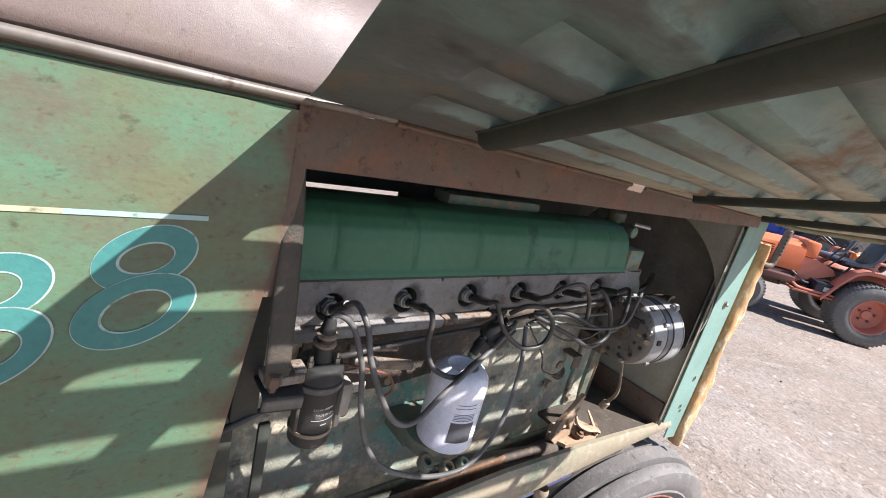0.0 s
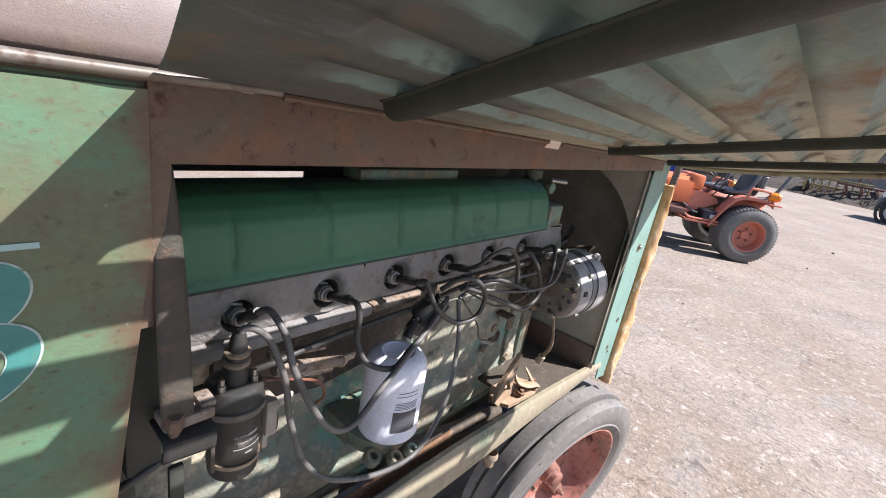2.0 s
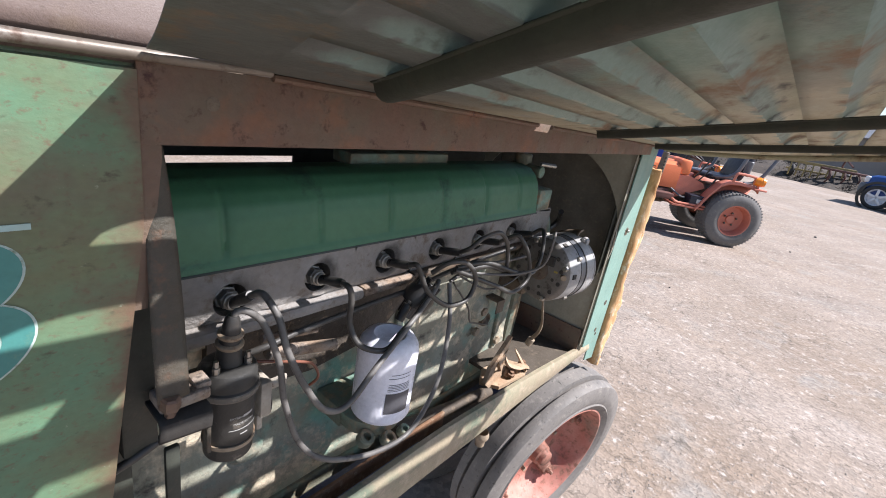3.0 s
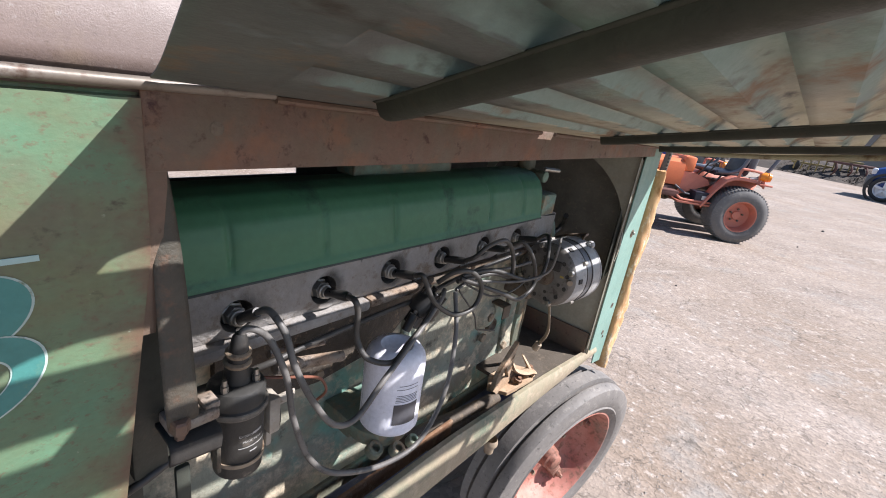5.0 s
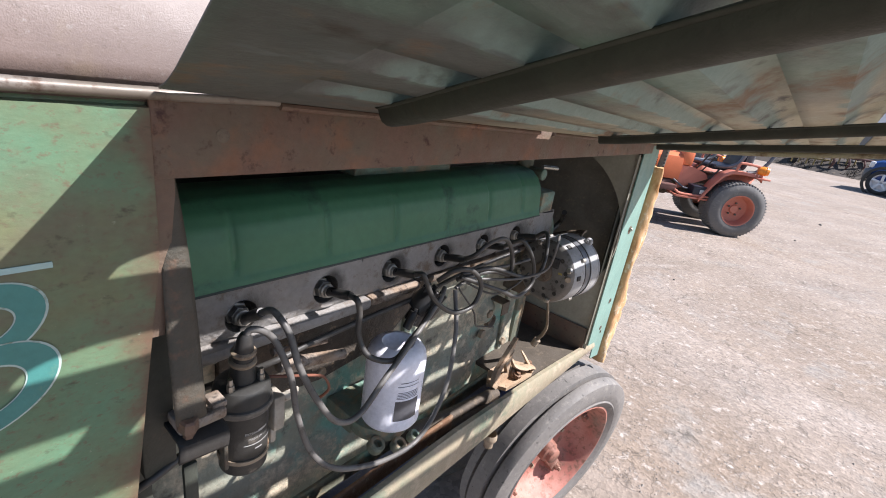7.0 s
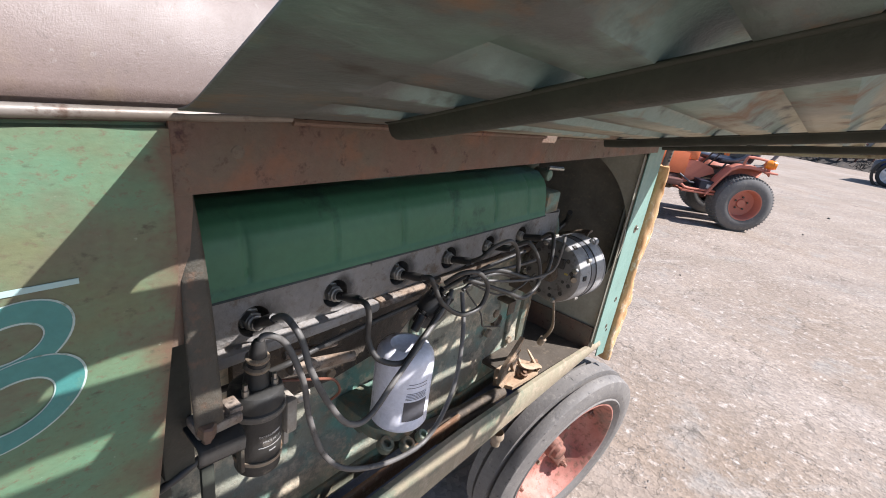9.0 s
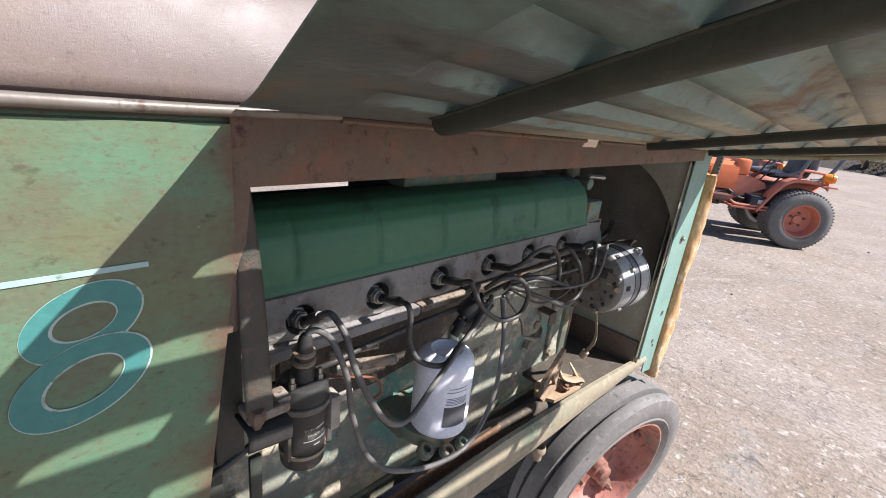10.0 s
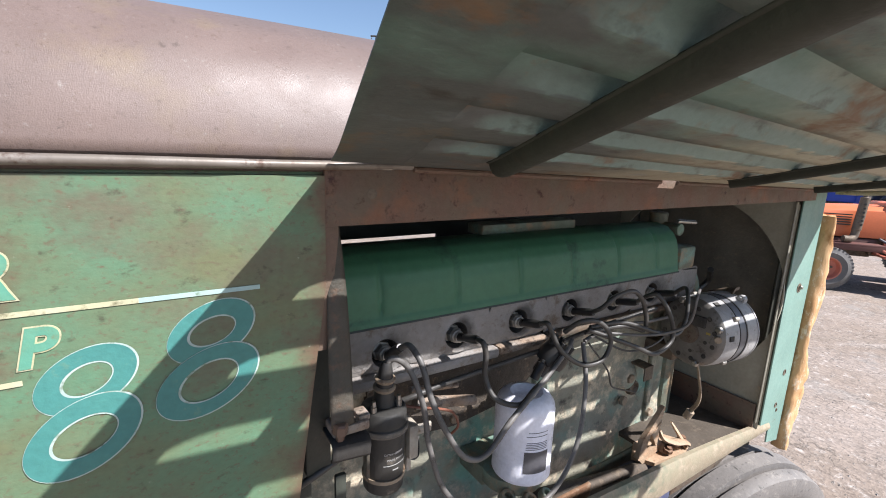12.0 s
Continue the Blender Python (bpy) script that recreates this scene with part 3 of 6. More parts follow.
bm = B()
add_sheet(bm, lambda u, v: (u, v[0], v[1] - sill_drop(u) * max(0.0, min(1.0, (v[1] - 0.664) / 0.06)) + 0.0015 * noise.noise((u * 5, 0, 2))), steps(-1.3, 0.985, 50), [(0.010, 0.727), (0.008, 0.731), (0.003, 0.731), (0.0, 0.725), (0.0, 0.668), (0.003, 0.661), (0.03, 0.66)])
sill = part("lower_sill", bm, mat("sunbleached_green_sill", (0.252, 0.231, 0.160), (0.286, 0.231, 0.164), (0.353, 0.290, 0.214), rough=0.55, s1=16, s2=38, amount=0.4, c4=(0.137, 0.160, 0.113), s4=12, amount4=0.3, bump=0.3), tractor, "worn green painted sill channel with bare dusty metal", thick=0.003, offset=-1)

# front pillar, torn foam, fan plate
bm = B()
outline = [(0.941, 0.668), (0.986, 0.666), (0.988, 0.625), (1.047, 0.612), (1.05, 1.214), (0.943, 1.168)]
add_plate(bm, outline, 0.003, pose(0, 0.004, 0, 90, 0, 0))
add_box(bm, 1.047, 1.0505, 0.004, 0.03, 0.62, 1.214)
bmesh.ops.bevel(bm, geom=list(bm.edges), offset=0.0008, segments=1, affect="EDGES")
pillar = part("front_pillar", bm, TEAL, tractor, "pale teal painted front pillar plate with bolt holes")
for x, z, r in ((1.0, 0.985, 0.010), (1.013, 0.79, 0.007), (1.0, 0.715, 0.006), (1.01, 0.70, 0.004)):
    bm = B()
    add_lathe(bm, (x, 0.0012, z), (0, -1, 0), [(0, 0), (0, r), (0.0012, r), (0.0014, r * 0.72), (0.0004, r * 0.68), (0.0002, 0)], 18)
    part("bolt_hole", bm, IRON, pillar)
bm = B()
add_lathe(bm, (1.002, 0.0, 0.986), (0.1, -1, 0.2), [(0, 0.004), (0.004, 0.004), (0.005, 0.003), (0.005, 0)], 10)
part("bolt", bm, STEEL, pillar)


def foam_point(u, v):
    z = 1.135 - v * 0.545
    wide = 0.040 + 0.013 * math.sin(v * 9 + 0.6) + 0.024 * noise.noise((v * 17, 0.4, 0))
    wide *= min(1, 0.22 + v * 2.6) * min(1, 0.4 + (1 - v) * 6)
    a = u * 2 * math.pi
    x = 1.064 - 0.012 * v + (0.5 + 0.5 * math.cos(a)) * wide
    y = math.sin(a) * 0.016
    bulge = noise.noise((x * 30, y * 30, z * 16)) * 0.005 + noise.noise((x * 90, y * 80, z * 40)) * 0.0018
    return (x + bulge, y - bulge * 0.8, z + noise.noise((u * 4, v * 14, 3)) * 0.008)


bm = B()
rows = add_sheet(bm, foam_point, steps(0, 1, 36), steps(0, 1, 150))
bm.faces.new(rows[0][:-1])
bm.faces.new(rows[-1][:-1][::-1])
bmesh.ops.remove_doubles(bm, verts=bm.verts, dist=0.0005)
part("foam_strip", bm, FOAM, tractor, "torn yellow-orange foam strip along the grille edge", smooth=30)

bm = B()
add_box(bm, 0.906, 0.9145, -0.001, 0.0015, 0.70, 1.168, 0.0005)
part("plate_edge_strip", bm, mat("grey_tan_strip", (0.208, 0.200, 0.160), (0.160, 0.148, 0.116), (0.104, 0.072, 0.048), rough=0.6, s1=20, s2=60, amount=0.3), tractor)
# dark strip added behind the gap by the pillar, standing in for its shade
bm = B()
add_box(bm, 0.925, 0.955, 0.016, 0.02, 0.70, 1.168, 0.0005)
part("pillar_backing", bm, RIB_MAT, tractor)
bm = B()
seg = 72
inner, outer = [], []
for i in range(seg):
    a = 2 * math.pi * i / seg
    c, s = math.cos(a), math.sin(a)
    inner.append((MID + 0.2 * c, 0.965 + 0.2 * s))
    k = min(0.197 / max(1e-6, abs(c)), (0.21 if s > 0 else 0.30) / max(1e-6, abs(s)))
    outer.append((MID + k * c, 0.965 + k * s))
for x in (0.915, 0.919):
    vi = [bm.verts.new((x, y, z)) for y, z in inner]
    vo = [bm.verts.new((x, y, z)) for y, z in outer]
    for i in range(seg):
        bm.faces.new((vi[i], vi[(i + 1) % seg], vo[(i + 1) % seg], vo[i]))
bm.verts.ensure_lookup_table()
for i in range(seg):
    bm.faces.new((bm.verts[i], bm.verts[(i + 1) % seg], bm.verts[2 * seg + (i + 1) % seg], bm.verts[2 * seg + i]))
part("fan_plate", bm, mat("sooty_green_plate", (0.359, 0.346, 0.286), (0.286, 0.269, 0.214), (0.394, 0.315, 0.233), rough=0.6, s1=10, s2=30, amount=0.25), tractor, "dark green plate with a round fan opening", smooth=30)
bm = B()
add_box(bm, 0.985, 1.0, 0.012, FAR - 0.012, 0.70, 1.20)
part("radiator_core", bm, mat("grimy_radiator", (0.192, 0.178, 0.149), (0.144, 0.132, 0.110), (0.240, 0.206, 0.158), rough=0.7, s1=20, s2=90, amount=0.3, bump=0.4), tractor, "dusty brown finned radiator core", smooth=0)

bm = B()
add_box(bm, 0.908, 0.912, 0.004, 0.37, 0.676, 0.740, 0.001)
part("lower_baffle", bm, RUST, tractor, "brown grimy baffle below the fan opening")

# grille shell at the front, floor of the bay, far side panel with its slot
bm = B()
add_box(bm, 1.045, 1.12, 0.02, FAR - 0.02, 0.62, 1.225, 0.012)
part("grille_shell", bm, GREEN, tractor)
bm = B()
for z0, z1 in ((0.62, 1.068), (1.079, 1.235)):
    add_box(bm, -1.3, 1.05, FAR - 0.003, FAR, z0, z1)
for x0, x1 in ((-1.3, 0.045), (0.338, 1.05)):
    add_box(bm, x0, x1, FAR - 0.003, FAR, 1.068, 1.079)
part("far_side_panel", bm, DARK_SHEET, tractor, smooth=0)
bm = B()
add_box(bm, 0.092, 0.103, FAR - 0.006, FAR - 0.0035, 1.066, 1.081)
part("slot_strut", bm, DARK_SHEET, tractor, smooth=0)
bm = B()
add_box(bm, -1.28, -1.0, 0.02, FAR - 0.02, 0.55, 1.24)
part("firewall", bm, GREEN_DIRTY, tractor, smooth=0)
# rails in greyish blue with pale specks
bm = B()
add_box(bm, -1.25, 0.72, 0.055, 0.12, 0.555, 0.625, 0.006)
add_box(bm, -1.25, 0.72, 0.27, 0.335, 0.555, 0.625, 0.006)
part("chassis_rail", bm, SPECKLED_BLUE, tractor, "speckled blue chassis rails below the engine")
bm = B()
add_box(bm, 0.72, 1.06, 0.055, 0.12, 0.558, 0.622, 0.006)
add_box(bm, 0.72, 1.06, 0.27, 0.335, 0.558, 0.622, 0.006)
add_box(bm, 0.86, 1.06, 0.06, 0.33, 0.60, 0.665, 0.006)
part("front_cross_member", bm, IRON, tractor, "dark rusty cross member behind the front wheels")
bm = B()
add_box(bm, 0.655, 1.045, 0.006, 0.36, 0.668, 0.678, 0.002)
part("front_floor_plate", bm, mat("dirty_floor_sheet", (0.081, 0.066, 0.051), (0.057, 0.045, 0.033), (0.114, 0.090, 0.066), rough=0.75, s1=14, s2=40, amount=0.35, bump=0.3), tractor, "rusty floor plate below the fan")

# front wheel
WHEEL = Matrix.Translation((0.970, -0.013, 0.282)) @ Matrix.Rotation(radians(-11.5), 4, "Z") @ Matrix.Rotation(radians(6.6), 4, "X")
front_wheel = part("front_wheel", B(), TYRE, tractor)


def placed(bm, m):
    bmesh.ops.transform(bm, matrix=m, verts=bm.verts)
    return bm


R = 0.282
def tyre_profile(r, w, bead):
    return [(0.006, bead), (0.0, bead + 0.012), (-0.004, bead + 0.022), (-0.001, bead + 0.026), (-0.004, (bead + r) * 0.5), (-0.003, r - 0.032), (0.0, r - 0.010), (0.003, r - 0.002), (0.007, r), (0.024, r + 0.003), (0.030, r + 0.002), (0.034, r - 0.014), (w * 0.5 - 0.021, r - 0.013), (w * 0.5 - 0.018, r + 0.008), (w * 0.5 + 0.018, r + 0.008), (w * 0.5 + 0.021, r - 0.013), (w - 0.034, r - 0.014), (w - 0.030, r + 0.002), (w - 0.006, r), (w, r - 0.02), (w + 0.003, (bead + r) * 0.5), (w - 0.004, bead)]


bm = B()
add_lathe(bm, (0, 0, 0), (0, 1, 0), tyre_profile(R, 0.118, 0.200), 96)
tyre = part("tyre", placed(bm, WHEEL), TYRE, front_wheel, "worn ribbed grey front tyre", smooth=32)
bm = B()
add_lathe(bm, (0, 0, 0), (0, 1, 0), [(0.012, 0.208), (0.005, 0.206), (0.004, 0.198), (0.012, 0.191), (0.040, 0.187), (0.070, 0.178), (0.088, 0.162), (0.095, 0.144), (0.092, 0.118), (0.087, 0.080), (0.084, 0.05), (0.084, 0.0)], 64)
part("rim", placed(bm, WHEEL), RED_RIM, front_wheel, "faded red steel wheel rim", smooth=45)
bm = B()
add_lathe(bm, (0, 0.086, 0), (0, -1, 0), [(0, 0.046), (0.012, 0.044), (0.02, 0.034), (0.042, 0.031), (0.046, 0.025), (0.058, 0.023), (0.062, 0.018), (0.062, 0)], 28)
part("hub", placed(bm, WHEEL), mat("rusty_pink_hub", (0.264, 0.120, 0.088), (0.176, 0.080, 0.056), (0.112, 0.056, 0.040), rough=0.6, s1=30, s2=60, amount=0.4), front_wheel, "rusty wheel hub cap")
for i in range(6):
    a = i * math.pi / 3 + 0.35
    bm = B()
    add_lathe(bm, (0.082 * math.cos(a), 0.094, 0.082 * math.sin(a)), (0, -1, 0), [(0, 0.013), (0.012, 0.013), (0.014, 0.007), (0.026, 0.007), (0.027, 0)], 6)
    part("wheel_nut", placed(bm, WHEEL), DUST_STEEL, front_wheel, smooth=20)
HUB_RUST = mat("rusty_lug_iron", (0.240, 0.120, 0.088), (0.160, 0.076, 0.052), (0.336, 0.216, 0.168), rough=0.65, s1=40, s2=90, amount=0.35, bump=0.4)
for i in range(4):
    a = i * math.pi / 2 + 0.9
    bm = B()
    add_box(bm, -0.019, 0.019, -0.034, 0.008, 0.132, 0.176, 0.004, Matrix.Translation((0, 0.085, 0)) @ Matrix.Rotation(a, 4, "Y"))
    add_lathe(bm, Matrix.Rotation(a, 4, "Y") @ Vector((0.0, 0.052, 0.152)), (0, -1, 0), [(0, 0.010), (0.010, 0.010), (0.011, 0.006), (0.020, 0.0055), (0.020, 0)], 6)
    part("rim_lug", placed(bm, WHEEL), HUB_RUST, front_wheel, "rusty clamp lug with a bolt", smooth=25)
bm = B()
add_rod(bm, (1.00, 0.10, 0.29), (0.99, 0.24, 0.40), 0.032, 0.045)
add_rod(bm, (0.99, 0.22, 0.38), (0.98, 0.22, 0.60), 0.045, 0.05)
part("front_axle", bm, GREEN_DIRTY, tractor, "dirty green front axle knuckle")
# second, inner wheel of the narrow front pair
bm = B()
add_lathe(bm, (0, 0, 0), (0, 1, 0), tyre_profile(R, 0.125, 0.178), 48)
part("inner_tyre", placed(bm, Matrix.Translation((0.97, 0.27, 0.277)) @ Matrix.Rotation(radians(-12), 4, "Z") @ Matrix.Rotation(radians(8), 4, "X")), TYRE, tractor, smooth=32)
bm = B()
add_lathe(bm, (0.512, 0.001, 0.660), (0, 0, -1), [(0, 0.012), (0.006, 0.014), (0.012, 0.014), (0.02, 0.009), (0.03, 0.009), (0.03, 0)], 16)
part("sill_bolt", bm, DUST_STEEL, tractor, "pale dusty bolt under the sill")

# painted numerals, letters and stripe on the side panel
def ring(bm, cx, cz, a, b, ia, ib, lift, slant=0.16, tilt=0.0, seg=44):
    vo, vi = [], []
    for i in range(seg):
        t = 2 * math.pi * i / seg
        for store, ra, rb in ((vo, a, b), (vi, ia, ib)):
            u, w = ra * math.cos(t), rb * math.sin(t)
            store.append(bm.verts.new((cx + u + slant * w, -lift, cz + w + tilt * u)))
    for i in range(seg):
        bm.faces.new((vo[i], vo[(i + 1) % seg], vi[(i + 1) % seg], vi[i]))


for upper, lower in (((-0.1006, 1.0943, 0.0294, 0.0236, 0.0167, 0.0118), (-0.1048, 1.0545, 0.0350, 0.0278, 0.0209, 0.0164)),
                     ((-0.1778, 1.0738, 0.0281, 0.0230, 0.0147, 0.0120), (-0.1830, 1.0325, 0.0325, 0.0288, 0.0193, 0.0152))):
    outline_bm, fill_bm = B(), B()
    for (cx, cz, a, b, ia, ib), lift, tilt in ((upper, 0.0004, 0.12), (lower, 0.0008, 0.15)):
        ring(outline_bm, cx, cz, a + 0.0008, b + 0.0008, ia - 0.0013, ib - 0.0011, lift, 0.24, tilt)
        ring(fill_bm, cx - 0.0005, cz + 0.0001, a, b, ia, ib, lift + 0.0002, 0.24, tilt)
    numeral = part("painted_numeral", outline_bm, OUTLINE, side_panel, "white outline of a painted turquoise figure eight", smooth=0)
    part("numeral_fill", fill_bm, NUMERAL, numeral, "turquoise figure eight", smooth=0)
bm = B()
add_box(bm, -0.145, -0.0655, -0.0008, -0.0003, 1.1231, 1.1265)
part("painted_stripe", bm, STRIPE, side_panel, "pale blue painted stripe", smooth=0)
for x1, z in ((-0.145, 1.1231), (-0.2105, 1.0775)):
    bm = B()
    add_box(bm, -0.40, x1, -0.0008, -0.0003, z, z + 0.0034)
    part("painted_stripe", bm, CREAM, side_panel, "yellowed worn part of the painted stripe", smooth=0)


def letter(body, size, x, z, name):
    for lift, grow, material in ((-0.0006, 0.0022, CREAM), (-0.0010, 0.0012, LETTER_TEAL)):
        cu = bpy.data.curves.new(name, "FONT")
        cu.body, cu.size, cu.shear, cu.offset, cu.extrude = body, size, 0.22, grow, 0.0002
        cu.materials.append(material)
        ob = new(name, cu)
        ob.parent = side_panel
        ob.matrix_world = pose(x, lift, z, 90, 0, 0)
        ob["label"] = "painted turquoise letter with pale outline"


letter("P", 0.036, -0.2125, 1.0893, "painted_letter")
letter("R", 0.042, -0.2345, 1.1358, "painted_letter")

# ---- engine ----
engine = thing("tractor_engine", "dusty six-cylinder petrol engine with green rocker cover", "engine")

bm = B()
add_sheet(bm, lambda u, v: (u, 0.150 + 0.0022 * noise.noise((u * 9, v * 9, 4)) - 0.010 * max(0.0, (0.715 - v) / 0.095), v), steps(-0.08, 0.80, 90), steps(0.62, 0.95, 34))
add_box(bm, -0.08, 0.80, 0.1535, 0.33, 0.62, 0.953, 0.006)
add_box(bm, -0.08, 0.80, 0.142, 0.152, 0.915, 0.947, 0.004)
for x in (0.395, 0.735):
    add_box(bm, x, x + 0.016, 0.141, 0.152, 0.66, 0.925, 0.004)
for x, z, r in ((0.66, 0.80, 0.024), (0.42, 0.72, 0.016), (0.14, 0.74, 0.02)):
    add_lathe(bm, (x, 0.152, z), (0, -1, 0), [(0, r * 1.5), (0.006, r * 1.15), (0.011, r), (0.013, r * 0.85), (0.013, 0)], 24)
block = part("engine_block", bm, BLOCK_PAINT, engine, "oily green cast iron engine block")
for x, z in ((0.66, 0.80), (0.645, 0.755), (0.42, 0.72), (0.745, 0.86), (0.745, 0.70)):
    bm = B()
    add_lathe(bm, (x, 0.143, z), (0, -1, 0), [(0, 0.010), (0.008, 0.010), (0.009, 0.008), (0.009, 0)], 6)
    part("block_bolt", bm, DUST_STEEL, block, smooth=20)

# plate added over the block to give the dark brown zone below the head
bm = B()
add_plate(bm, [(0.085, 0.945), (0.085, 0.872), (0.115, 0.842), (0.225, 0.832), (0.345, 0.848), (0.41, 0.905), (0.43, 0.945)], 0.012, pose(0, 0.150, 0, 90, 0, 0))
side_cover = part("side_cover", bm, mat("oily_brown_grime", (0.081, 0.065, 0.051), (0.052, 0.044, 0.036), (0.195, 0.146, 0.099), rough=0.7, s1=16, s2=60, amount=0.3, bump=0.9, fine=110), engine, "dark grimy brown plate added below the head")
for x, z in ((0.105, 0.885), (0.225, 0.845), (0.345, 0.86)):
    bm = B()
    add_lathe(bm, (x, 0.140, z), (0, -1, 0), [(0, 0.0075), (0.006, 0.0075), (0.007, 0.006), (0.007, 0)], 6)
    part("cover_bolt", bm, DUST_STEEL, side_cover, smooth=20)
bm = B()
add_box(bm, 0.05, 0.90, 0.135, 0.31, 0.47, 0.632, 0.012)
part("oil_pan", bm, GREEN_DIRTY, engine, "oily green oil pan under the block")
SOOT_OIL = mat("oily_soot", (0.036, 0.033, 0.030), (0.061, 0.056, 0.050), (0.108, 0.094, 0.079), rough=0.8, s1=30, s2=80, amount=0.2, bump=0.5)
# cylinder head with sunken plug wells
COVER_RIBS = [0.088 + 0.1105 * i for i in range(6)]
PLUGS = [0.096, 0.202] + [0.3125 + 0.110 * i for i in range(4)]
PLUG_Z = [0.9875, 0.991] + [0.992] * 4
bm = B()
HY, HZ0, HZ1 = 0.108, 0.962, 1.028
sooty = bm.verts.layers.float.new("sooty")
lefts = [0.02] + [(a + b) / 2 for a, b in zip(PLUGS, PLUGS[1:])]
rights = lefts[1:] + [0.79]
for x, cz, a, b in zip(PLUGS, PLUG_Z, lefts, rights):
    cz, n = cz + 0.002, 32
    hole, smear, rim = [], [], []
    for i in range(n):
        t = 2 * math.pi * i / n
        c, s = math.cos(t), math.sin(t)
        hole.append(bm.verts.new((x + 0.0178 * c, HY, cz + 0.0185 * s)))
        k = min((b - x if c > 0 else x - a) / max(1e-6, abs(c)), (HZ1 - cz if s > 0 else cz - HZ0) / max(1e-6, abs(s)))
        wide = 0.0235 + 0.0055 * max(0.0, c + 0.3)
        smear.append(bm.verts.new((x + wide * c, HY, cz + wide * s)))
        rim.append(bm.verts.new((x + k * c, HY + (0.008 if abs(k * s) > 0.99 * (cz - HZ0) and s < 0 else 0), cz + k * s)))
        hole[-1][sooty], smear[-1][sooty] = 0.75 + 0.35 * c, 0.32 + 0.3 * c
    for i in range(n):
        j = (i + 1) % n
        bm.faces.new((rim[i], rim[j], smear[j], smear[i]))
        bm.faces.new((smear[i], smear[j], hole[j], hole[i]))
add_box(bm, 0.02, 0.79, HY + 0.026, 0.32, HZ0, HZ1)
add_box(bm, 0.018, 0.02, HY, 0.32, HZ0, HZ1)
add_box(bm, 0.79, 0.795, HY, 0.32, HZ0, HZ1, 0.002)
add_box(bm, 0.02, 0.79, HY, 0.32, HZ1, HZ1 + 0.002)
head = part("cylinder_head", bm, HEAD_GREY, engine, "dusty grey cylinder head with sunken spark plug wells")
for x, z in zip(PLUGS, PLUG_Z):
    bm = B()
    add_lathe(bm, (x, HY - 0.0003, z + 0.002), (0, 1, 0), [(0, 0.0182), (0.0006, 0.0178), (0.004, 0.0175), (0.020, 0.0162), (0.022, 0.015), (0.022, 0)], 32)
    part("plug_well", bm, SOOT_OIL, head, "oily black plug well")
LEDGE = mat("tan_dusty_ledge", (0.275, 0.197, 0.138), (0.230, 0.216, 0.197), (0.092, 0.060, 0.042), rough=0.75, s1=18, s2=45, amount=0.42, bump=0.8, fine=120, flecks=(((0.065, 0.055, 0.046), 60.0, 0.58, 0.7),))
# Ledge colours follow the light: tan where sunlit, dark iron beyond
for x0, x1, y0, z0, z1, bev, finish, label in ((0.02, 0.275, 0.099, 0.947, 0.963, 0.006, HEAD_GREY, "grey rounded ledge under the cylinder head"), (0.276, 0.375, 0.100, 0.949, 0.962, 0.005, LEDGE, "rusty tan ledge under the cylinder head, pale stretch follows the sunlight"), (0.376, 0.79, 0.106, 0.950, 0.962, 0.004, IRON, "ledge under the cylinder head, coloured dark for its dim stretch")):
    bm = B()
    add_box(bm, x0, x1, y0, 0.14, z0, z1, bev)
    part("head_ledge", bm, finish, engine, label)

# rocker cover
def cover_point(u, v):
    prof = [(0.0975, 1.0300), (0.0985, 1.0345), (0.1008, 1.0400), (0.1028, 1.058), (0.1050, 1.074), (0.1095, 1.089), (0.1180, 1.102), (0.1320, 1.1125), (0.155, 1.117), (0.195, 1.113), (0.226, 1.104), (0.244, 1.085), (0.25, 1.03)]
    p = v * (len(prof) - 1)
    i = min(int(p), len(prof) - 2)
    y = prof[i][0] + (prof[i + 1][0] - prof[i][0]) * (p - i)
    z = prof[i][1] + (prof[i + 1][1] - prof[i][1]) * (p - i)
    if 0.17 < v < 0.75:
        for x in COVER_RIBS:
            d = abs(u - x)
            y += 0.0032 * max(0.0, 1 - d / 0.0055) * (1.0 if v < 0.42 else max(0.0, 1 - (v - 0.42) / 0.25))
    return (u, y, z)


bm = B()
us = sorted({round(x, 4) for x in steps(0.022, 0.706, 60)} | {round(p + d, 4) for p in COVER_RIBS for d in (-0.0055, -0.003, 0, 0.003, 0.0055)})
rows = add_sheet(bm, cover_point, us, steps(0, 1, 48))
bm.faces.new([r[0] for r in rows])
bm.faces.new([r[-1] for r in rows])
cover = part("rocker_cover", bm, COVER_GREEN, engine, "dark green sheet metal rocker cover", smooth=60)
bm = B()
add_box(bm, 0.018, 0.709, 0.0968, 0.255, 1.0275, 1.0305, 0.001)
part("cover_flange", bm, mat("dark_gasket", (0.026, 0.040, 0.040), (0.050, 0.062, 0.060), rough=0.6, s1=30), cover)
bm = B()
add_box(bm, 0.285, 0.49, 0.17, 0.21, 1.113, 1.130, 0.003)
part("cover_plate", bm, GREEN_DIRTY, cover)
bm = B()
add_rod(bm, (0.735, 0.17, 1.03), (0.735, 0.17, 1.135), 0.018)
add_rod(bm, (0.735, 0.12, 1.105), (0.735, 0.19, 1.105), 0.012)
part("water_outlet", bm, GREEN_DIRTY, engine)
bm = B()
add_box(bm, 0.712, 0.765, 0.10, 0.22, 1.03, 1.075, 0.006)
part("thermostat_housing", bm, GREEN_DIRTY, engine)
bm = B()
add_rod(bm, (0.70, 0.11, 1.125), (0.745, 0.10, 1.122), 0.004)
part("pipe_stub", bm, STEEL, engine)

